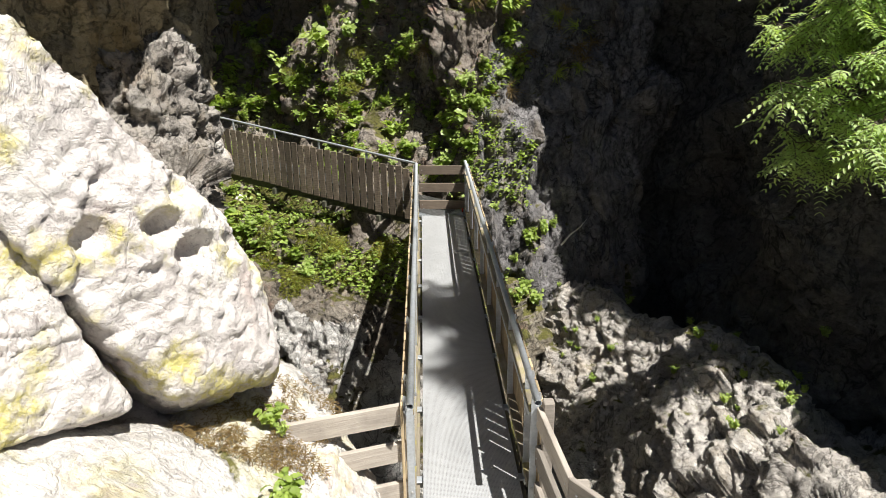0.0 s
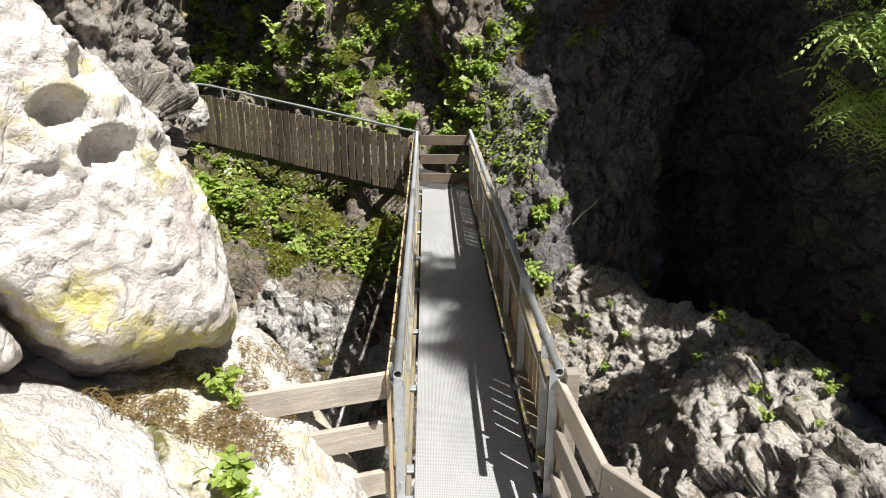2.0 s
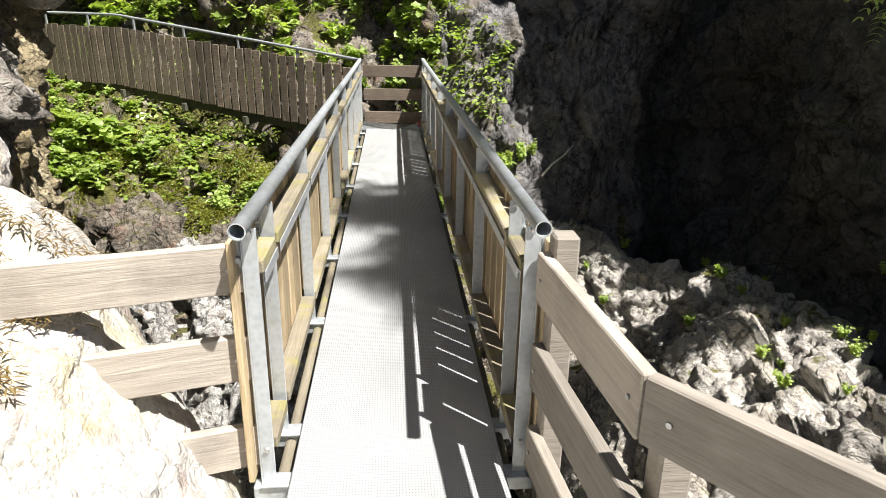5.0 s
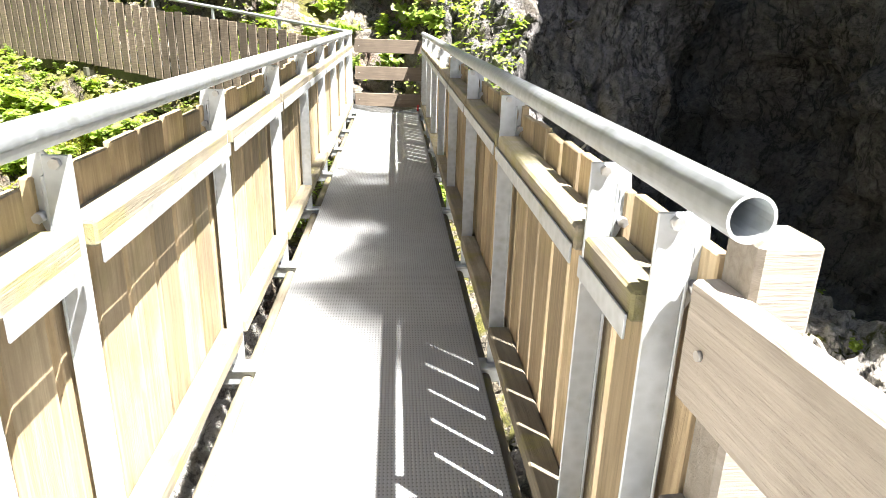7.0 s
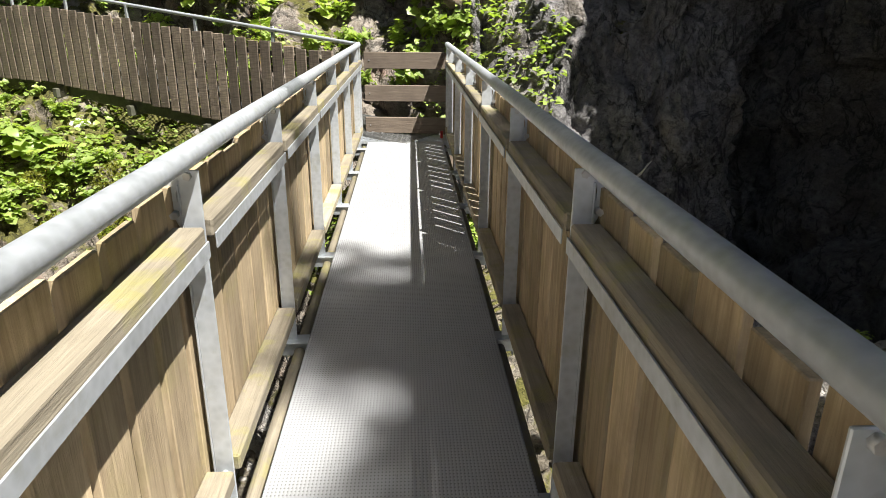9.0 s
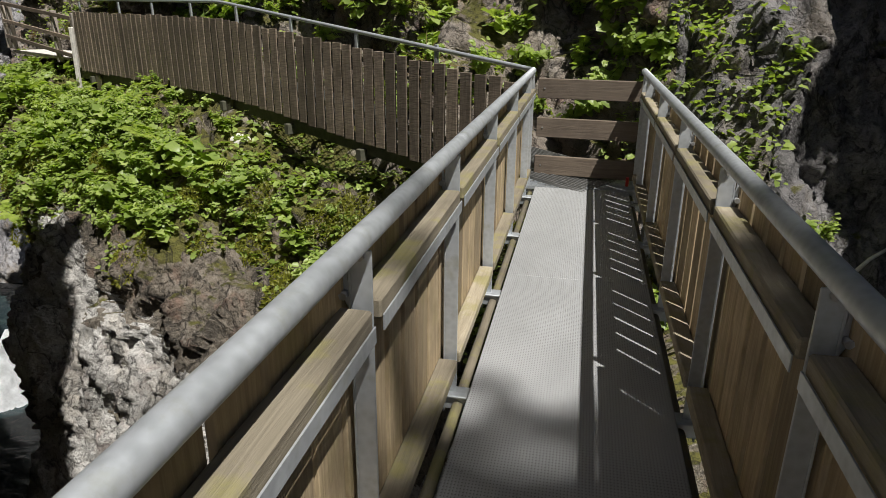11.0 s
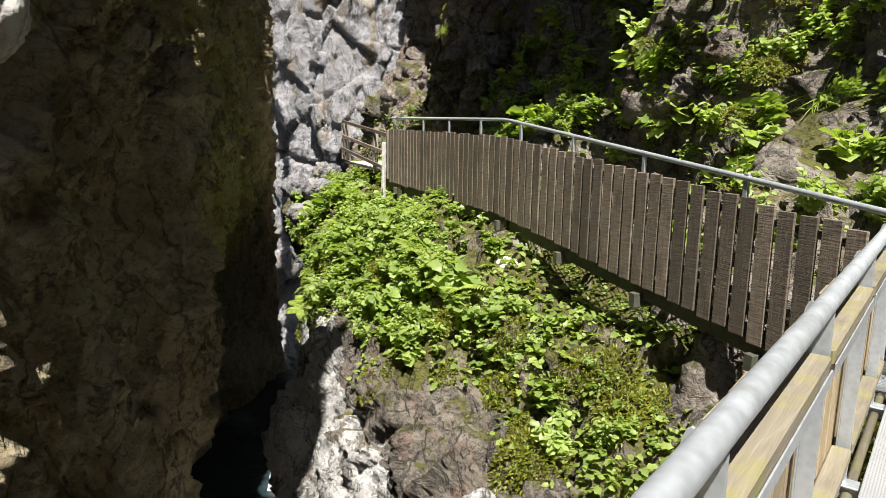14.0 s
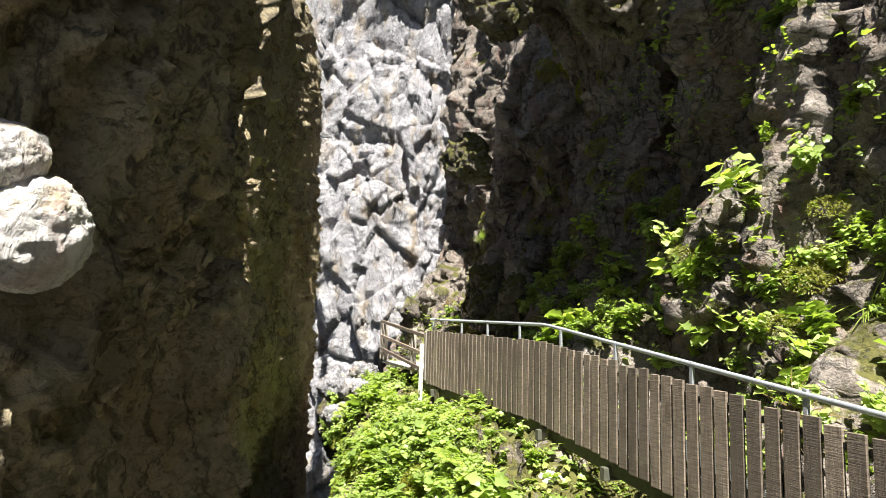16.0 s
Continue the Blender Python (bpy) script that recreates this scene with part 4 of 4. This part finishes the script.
def fern(seed, fronds, length):
    rng = random.Random(seed)
    bm, fo = bmesh.new(), Foliage()
    for s in range(fronds):
        a = 2 * math.pi * s / fronds + rng.uniform(-0.3, 0.3)
        n = 16
        L = length * rng.uniform(0.75, 1.1)
        pts = []
        for k in range(n + 1):
            t = k / n
            r = L * t * 0.85
            pts.append(Vector((math.cos(a) * r, math.sin(a) * r, L * (0.75 * t - 0.62 * t * t))))
        tube(bm, pts[::4], [0.005, 0.004, 0.003, 0.002, 0.001], 4)
        for k in range(2, n + 1):
            t = k / n
            w = L * 0.26 * math.sin(math.pi * min(1, t * 0.95 + 0.12)) ** 0.8
            d = (pts[k] - pts[k - 1]).normalized()
            side = Vector((-math.sin(a), math.cos(a), 0))
            for sg in (-1, 1):
                fo.add(leaf_points(w, w * 0.26, 0.5, 0.15), facing(pts[k], side * sg + d * 0.45, 0.0))
    join_roots(bm)
    return mesh_of("stems", bm, M_STEM), fo.mesh("fronds", M_FERN)


def tuft(seed, blades, length, mat, droop=0.6):
    rng = random.Random(seed)
    fo = Foliage()
    for s in range(blades):
        a = rng.uniform(0, 2 * math.pi)
        d = Vector((math.cos(a), math.sin(a), rng.uniform(0.3, 1.6)))
        l = length * rng.uniform(0.5, 1.1)
        fo.add(leaf_points(l, 0.012, 0, droop * rng.uniform(0.4, 1.2)), facing(Vector((rng.uniform(-1, 1), rng.uniform(-1, 1), 0)) * length * 0.2, d))
    return fo.mesh("blades", mat)


def moss_mesh(seed, r):
    """A shaggy cushion: a low dome covered with short hanging blades."""
    rng = random.Random(seed)
    fo = Foliage()
    for s in range(700):
        a, q = rng.uniform(0, 2 * math.pi), math.sqrt(rng.random())
        p = Vector((math.cos(a) * q * r, math.sin(a) * q * r, r * 0.42 * (1 - q * q)))
        d = Vector((p.x, p.y, r * 0.25)) + Vector((rng.uniform(-1, 1), rng.uniform(-1, 1), rng.uniform(-0.5, 1))) * r * 0.8
        fo.add(leaf_points(r * rng.uniform(0.08, 0.17), r * 0.05, 0, 0.5), facing(p, d, rng.uniform(-1, 1)))
    return fo.mesh("strands", M_MOSS)


KINDS = {
    "broad": [herb(100 + k, 12, 0.42, 0.125, 9, 0.9, M_LEAF) for k in range(3)],
    "pale": [herb(200 + k, 14, 0.42, 0.095, 11, 0.5, M_LEAF_PALE) for k in range(3)],
    "small": [herb(300 + k, 18, 0.40, 0.06, 16, 0.3, M_LEAF_PALE) for k in range(3)],
    "big": [herb(400 + k, 6, 0.45, 0.23, 4, 1.0, M_LEAF_PALE, 0.8) for k in range(2)],
    "fern": [fern(500 + k, 7, 0.55) for k in range(2)],
}
NAMES = {"broad": ("herb_clump", "broad-leaved green herb clump on the rock", "herb"), "pale": ("leafy_plant", "bright pale-green herb clump in the sun", "herb"),
         "small": ("shrub", "small-leaved green shrub on the slope", "shrub"), "big": ("large_leaf_plant", "plant with large lobed light-green leaves", "plant"),
         "fern": ("fern", "fresh green fern with arching fronds", "fern")}
LAST_OF = {}


def plant(kind, p, scale, spin, lean=(0, 0), group=""):
    variants = KINDS[kind]
    k = int(abs(p[0] * 37 + p[1] * 91)) % len(variants)
    m = Matrix.Translation(p) @ pose(0, 0, 0, lean[0], lean[1], spin) @ Matrix.Diagonal((scale, scale, scale, 1))
    name, label, category = NAMES[kind]
    ob = new(name, variants[k][0])
    ob.matrix_basis = m
    tagged(ob, label, category, group)
    leaves = new(variants[k][1].name.split(".")[0], variants[k][1])
    leaves.parent = ob
    return ob


def samples(s, count, rng, keep):
    """Points and normals picked from a rock sheet where keep(p, n) allows."""
    n = grid_normals(s)
    out, tries = [], 0
    while len(out) < count and tries < count * 40:
        tries += 1
        i, j = rng.randrange(2, s.shape[0] - 2), rng.randrange(2, s.shape[1] - 2)
        p, q = Vector(s[i, j]), Vector(n[i, j])
        if keep(p, q):
            out.append((p, q))
    return out


def uo(p):
    d = Vector((p.x, p.y, 0)) - P0
    return d.dot(ALONG), d.dot(BACK)


def patchy(p, scale, cut, seed=0):
    return noise.noise(Vector(p) * scale + Vector((seed, seed * 2, 0))) > cut


rng = random.Random(21)


def on_bank(p, n):
    u, off = uo(p)
    z0 = -1.45 + 0.5 * noise.noise(p * 0.9)
    return z0 < p.z < 0.9 and off < 0.1 and -1 < u < 15 and (p.z > -1.3 or patchy(p, 1.2, -0.05)) and not (u < 5 and off > -0.35)


for p, n in samples(BANK, 400, rng, on_bank):
    u, off = uo(p)
    kind = rng.choices(("broad", "pale", "small", "big", "fern"), (30, 30, 22, 8, 5))[0]
    low = 0.55 if off > -0.8 and u < 9 else 1.0
    plant(kind, p - Vector((0, 0, 0.04)), low * rng.uniform(0.65, 1.25), rng.uniform(0, 360), (rng.uniform(-12, 22), rng.uniform(-15, 15)), "plants on the bank")

for p, n in samples(BANK, 40, rng, lambda p, n: uo(p)[0] < 0.2 and p.x > 2.4 and p.z > -2.2 and p.x < 5.2 and patchy(p, 0.9, -0.2)):
    plant(rng.choice(("pale", "broad", "small")), p, rng.uniform(0.6, 1.0), rng.uniform(0, 360), (15, 0), "plants on the bank")


def on_hill(p, n):
    u, off = uo(p)
    if p.z < 0.2 or p.z > 9 or u > 16 or p.x > 4.0 or (u > 7.6 and p.z > 2.6):
        return False
    dense = -0.12 if p.z < 3.6 else 0.15
    return patchy(p, 0.62, dense, 5) and n.length > 0


for p, n in samples(HILL, 330, rng, on_hill):
    out = n if n.y < 0 else -n
    kind = rng.choices(("broad", "pale", "small", "big"), (34, 30, 22, 10))[0]
    plant(kind, p - Vector((0, 0, 0.05)), rng.uniform(0.5, 1.1), rng.uniform(0, 360), (rng.uniform(15, 45), rng.uniform(-20, 20)), "plants on the hillside")

for p, n in samples(HILL, 130, rng, lambda p, n: 0.5 < p.z < 3.4 and 1 < uo(p)[0] < 12.5 and patchy(p, 1.1, -0.2, 2)):
    plant(rng.choices(("pale", "small", "broad", "big"), (40, 25, 20, 15))[0], p - BACK * 0.08, rng.uniform(0.7, 1.25), rng.uniform(0, 360), (rng.uniform(5, 30), rng.uniform(-15, 15)), "plants on the hillside")
for x, y, z, s in ((-3.05, 17.7, -0.62, 1.15), (-4.4, 17.75, -0.2, 1.0), (-3.9, 17.6, -0.5, 0.9)):
    plant("fern", (x, y, z), s, x * 300, (20, 0), "ferns on the bank")

# hanging moss and dry grass on the hillside
MOSSES = [moss_mesh(600 + k, 0.45) for k in range(2)]
TUFTS = [tuft(700 + k, 60, 0.3, M_DRY, 1.2) for k in range(2)] + [tuft(710, 70, 0.32, M_FERN, 0.8)]


def cling(name, me, p, n, size, label, category, group, flat=0.5):
    q = n.to_track_quat("Z", "Y").to_matrix().to_4x4()
    ob = new(name, me)
    ob.matrix_basis = Matrix.Translation(p) @ q @ Matrix.Diagonal((size, size, size * flat * 2, 1))
    return tagged(ob, label, category, group)


for p, n in samples(HILL, 90, rng, lambda p, n: 1.0 < p.z < 10 and p.x < 1.5 and patchy(p, 0.5, 0.05, 9)):
    out = n if n.dot(BACK) < 0 else -n
    cling("moss_cushion", rng.choice(MOSSES), p, (out + Vector((0, 0, 0.5))).normalized(), rng.uniform(0.3, 0.75), "yellow-green moss cushion hanging on the rock", "moss", "moss on the hillside")
for p, n in samples(HILL, 60, rng, lambda p, n: 0.8 < p.z < 7 and p.x < 6 and patchy(p, 0.7, 0.1, 14)):
    cling("grass_tuft", rng.choice(TUFTS), p, Vector((-0.2, -0.5, 0.4)).normalized(), rng.uniform(0.6, 1.2), "dry drooping grass tuft on the rock", "grass", "grass on the hillside")
for p, n in samples(BANK, 60, rng, lambda p, n: -1.9 < p.z < -0.6 and uo(p)[0] > -1 and uo(p)[0] < 12):
    cling("moss_cushion", rng.choice(MOSSES), p, Vector((-0.3, -0.6, 0.6)).normalized(), rng.uniform(0.4, 0.9), "yellow-green moss cushion on the bank", "moss", "moss on the bank")
for p, n in samples(LEDGE, 26, rng, lambda p, n: -3.4 < p.z < -1.2 and 10.0 < p.y < 16 and p.x > 4.5 and patchy(p, 1.4, 0.05, 3)):
    plant(rng.choice(("pale", "small", "broad")), p, rng.uniform(0.35, 0.65), rng.uniform(0, 360), (0, 0), "plants on the ledge")

for x, y, z, kind, size in ((3.41, 16.05, -0.5, "pale", 0.8), (3.79, 15.98, -0.88, "broad", 0.9), (4.2, 16.18, -0.7, "pale", 0.9), (3.59, 15.9, -1.3, "small", 0.8), (3.16, 16.16, -0.14, "pale", 0.7),
                            (4.0, 16.05, -0.8, "small", 0.9), (4.5, 16.4, -0.66, "pale", 0.8), (3.9, 15.95, -1.15, "pale", 0.8)):
    plant(kind, (x, y, z), size, x * 777, (22, 0), "plants beside the bridge end")
for x, y, z, size in ((7.33, 11.33, -1.86, 0.5), (7.35, 11.08, -1.97, 0.6), (6.79, 12.71, -1.88, 0.45), (8.6, 12.4, -1.5, 0.6), (7.6, 11.2, -1.85, 0.45)):
    plant("pale", (x, y, z), size, x * 777, (8, 0), "plants on the ledge")
bm = bmesh.new()
tube(bm, [(4.62, 16.15, -0.95), (4.85, 16.27, -0.74), (5.08, 16.36, -0.6), (5.24, 16.44, -0.44)], [0.022, 0.02, 0.016, 0.006], 6)
tube(bm, [(4.98, 16.32, -0.66), (5.08, 16.25, -0.52), (5.1, 16.2, -0.42)], [0.012, 0.009, 0.004], 5)
solo("dead_branch", bm, M_STONE, (4.62, 16.15, -0.95), "bleached dead branch caught on the rock", "branch")

# a ground cover of small leaves, too many to count
fo = Foliage()
cover = [leaf_points(0.075, 0.05, 0.4, 0.3), leaf_points(0.05, 0.035, 0.2, 0.3), leaf_points(0.11, 0.075, 0.8, 0.3)]
for s, count, keep in ((BANK, 5200, lambda p, n: -1.8 < p.z < 0.8 and -1 < uo(p)[0] < 15 and uo(p)[1] < 1.2 and patchy(p, 1.0, -0.25)),
                       (HILL, 4200, lambda p, n: 0.0 < p.z < 9 and p.x < 4.0 and (uo(p)[0] < 8 or p.z < 2.6) and patchy(p, 0.8, 0.0, 5))):
    for p, n in samples(s, count, rng, keep):
        for k in range(2):
            a = rng.uniform(0, 6.28)
            fo.add(rng.choice(cover), facing(p + Vector((rng.uniform(-.08, .08), rng.uniform(-.12, .02), rng.uniform(0.0, .10))), (math.cos(a), math.sin(a), rng.uniform(-0.3, 0.5)), rng.uniform(-0.7, 0.7)))
cover_ob = new("ground_cover", fo.mesh("ground_cover", M_LEAF))
tagged(cover_ob, "low green leaves covering bank and hillside", "ground cover", kind="stuff")

# plants and needle litter on the slab
def slab_at(x, y):
    flat = SLAB.reshape(-1, 3)
    near = flat[((flat[:, 0] - x) ** 2 + (flat[:, 1] - y) ** 2) < 0.004]
    return Vector((x, y, near[:, 2].max() if len(near) else 0.7))


for x, y, s, kind in ((0.60, 5.76, 0.6, "broad"), (0.68, 5.66, 0.5, "pale"), (0.34, 6.50, 0.5, "broad"), (0.42, 6.46, 0.35, "small")):
    plant(kind, slab_at(x, y), s, x * 900, group="plants on the slab")
fo = Foliage()
needle = leaf_points(0.045, 0.007, 0, 0.3)
for x, y, r in ((0.45, 6.75, 0.28), (0.10, 6.55, 0.25), (0.30, 6.30, 0.22), (0.05, 6.05, 0.2), (0.55, 7.1, 0.22), (0.36, 6.58, 0.3), (0.18, 6.12, 0.26), (0.52, 6.3, 0.2)):
    for k in range(480):
        a, q = rng.uniform(0, 6.28), r * math.sqrt(rng.random())
        px, py = x + math.cos(a) * q * 1.3, y + math.sin(a) * q
        if noise.noise(Vector((px * 6, py * 6, 0))) < -0.12:
            continue
        g = rng.uniform(0, 6.28)
        fo.add(needle, facing(slab_at(px, py) + Vector((0, 0, 0.006)), (math.cos(g), math.sin(g), rng.uniform(-0.1, 0.3))))
litter = new("needle_litter", fo.mesh("needle_litter", M_DRY))
tagged(litter, "brown fallen needles lying on the slab", "litter", kind="stuff")


# ---- tree beside the dark wall, and the boughs that reach over the bridge ----
def pinnate(fo, bm, p, d, length, rng):
    """A feathered leaf: paired leaflets along a drooping stalk."""
    pts = [Vector(p) + Vector(d) * length * t + Vector((0, 0, -0.35 * length * t * t)) for t in (0, 0.25, 0.5, 0.75, 1)]
    tube(bm, pts, [0.004, 0.0035, 0.003, 0.002, 0.001], 3)
    side = Vector((0, 0, 1)).cross(Vector(d)).normalized()
    n = 7
    for k in range(1, n + 1):
        t = k / n
        i = min(3, int(t * 4))
        q = pts[i].lerp(pts[i + 1], t * 4 - i)
        w = length * 0.30 * (1 - 0.35 * t)
        for sg in (-1, 1):
            fo.add(leaf_points(w, w * 0.36, 0.2, 0.25), facing(q, side * sg + Vector(d) * 0.5 + Vector((0, 0, rng.uniform(-0.25, 0.1))), rng.uniform(-0.3, 0.3)))


def tree(base, top, limbs, label, seed, leaf=0.32, twigs=9, girth=0.13):
    rng = random.Random(seed)
    t = thing("tree", base, label, "tree")
    bm = bmesh.new()
    b = Vector(base)
    top = Vector(top)
    tube(bm, [b, b.lerp(top, 0.3) + Vector((0.15, 0, 0)), b.lerp(top, 0.65), top], [girth, girth * 0.85, girth * 0.6, girth * 0.3], 10)
    part("trunk", bm, M_BARK, t)
    fo, tw = Foliage(), bmesh.new()
    for start, endp in limbs:
        s, e = b.lerp(top, start), Vector(endp)
        mid = s.lerp(e, 0.5) + Vector((0, 0, 0.3))
        bm = bmesh.new()
        tube(bm, [s, s.lerp(mid, 0.5) + Vector((0, 0, 0.08)), mid, mid.lerp(e, 0.5), e], [0.05, 0.04, 0.03, 0.02, 0.008], 6)
        part("limb", bm, M_BARK, t)
        for k in range(twigs):
            q = s.lerp(mid, 0.3).lerp(e, rng.uniform(0.15, 1.0)) + Vector((0, 0, 0.15))
            a = rng.uniform(0, 6.28)
            d = Vector((math.cos(a), math.sin(a), rng.uniform(-0.6, 0.5))).normalized()
            l = rng.uniform(0.3, 0.75)
            tube(tw, [q, q + d * l * 0.5, q + d * l + Vector((0, 0, -0.12))], [0.008, 0.006, 0.003], 3)
            for h in range(6):
                f = rng.uniform(0.25, 1.0)
                g = rng.uniform(0, 6.28)
                pinnate(fo, tw, q + d * l * f, Vector((math.cos(g) - 0.35, math.sin(g) - 0.55, rng.uniform(-0.9, 0.1))).normalized(), leaf * rng.uniform(0.7, 1.2), rng)
    part("branching", tw, M_BARK, t)
    crown = new("crown", fo.mesh("crown", M_TREELEAF))
    crown.parent = t
    crown.location = -Vector(base)
    return t


tree((9.0, 10.9, -1.6), (8.2, 10.9, 3.8), ((0.6, (6.15, 10.3, 2.3)), (0.75, (5.65, 9.8, 3.1)), (0.8, (6.25, 10.0, 4.1)), (0.9, (5.65, 9.6, 4.5)), (0.95, (6.25, 9.5, 5.1)), (0.9, (6.75, 9.7, 3.4)), (1.0, (6.15, 10.6, 3.6)),
     (0.9, (6.55, 9.3, 2.6)), (1.0, (6.95, 9.6, 4.6))),
     "slender tree with feathered light-green leaves against the dark wall", 5, 0.36, 26)
tree((13.5, -2.5, 3.5), (11.0, 1.0, 21.0), tuple((0.9 + 0.02 * k, (9.45 + dx, 3.45 + dy, 20 + dz)) for k, (dx, dy, dz) in enumerate(((0, 0, 0), (0.5, 0.3, 0.6), (-0.4, 0.1, -0.3), (0.2, -0.5, 0.5), (0.6, 0.6, 0.2), (0.2, -2.4, 0.4)))),
     "tall tree with boughs reaching high over the gorge", 8, 0.5, 22, 0.3)

# ---- small things ----
bm = bmesh.new()
drop = [(-9.42, 19.6, -4.7), (-9.36, 19.4, -4.85), (-9.32, 19.25, -5.3), (-9.24, 19.1, -5.7), (-9.12, 18.9, -6.25)]
rows = []
for k in range(25):
    f = k / 24 * 4
    i = min(3, int(f))
    c = Vector(drop[i]).lerp(Vector(drop[i + 1]), f - i)
    wide = 0.17 + 0.10 * k / 24
    rows.append([bm.verts.new(c + Vector((0.62, 0.78, 0)) * (wide * (h / 5 - 1)) + Vector((0.6, -0.6, 0.2)) * 0.10 * noise.noise(Vector((h * 0.9, k * 0.35, 3)))) for h in range(11)])
for a, b in zip(rows, rows[1:]):
    for h in range(10):
        bm.faces.new((a[h], a[h + 1], b[h + 1], b[h]))
bmesh.ops.solidify(bm, geom=bm.faces[:], thickness=0.12)
solo("waterfall", bm, M_FOAM, (-9.8, 19.3, -6.2), "small white waterfall dropping into the pool", "waterfall", smooth=True)
boulder("stone", (-3.0, 18.05, -0.30), (0.18, 0.15, 0.2), (0, 0, 0), M_STONE, "white stone lying on the bank", 77, 24, big=0.02, block=0.03, fine=0.005, size=0.3)
for k, (u, off, z, r) in enumerate(((13.6, -1.1, 0.05, 0.4), (14.6, -1.3, 0.0, 0.5), (13.0, -1.6, -0.5, 0.35), (15.2, -0.6, 0.3, 0.45))):
    boulder("stone", at(u, off, z), (r, r * 0.8, r * 0.6), (0, 0, 40 * k), M_FARWALL, "pale broken stone by the walkway's end", 80 + k, 30, big=0.06, block=0.08, fine=0.01, size=0.4)
solo("marker", boxed((0.03, 0.03, 0.09), pose(2.36, 15.75, 0.045), 0.006), M_RED, (2.36, 15.75, 0), "small red plastic marker on the deck", "marker")
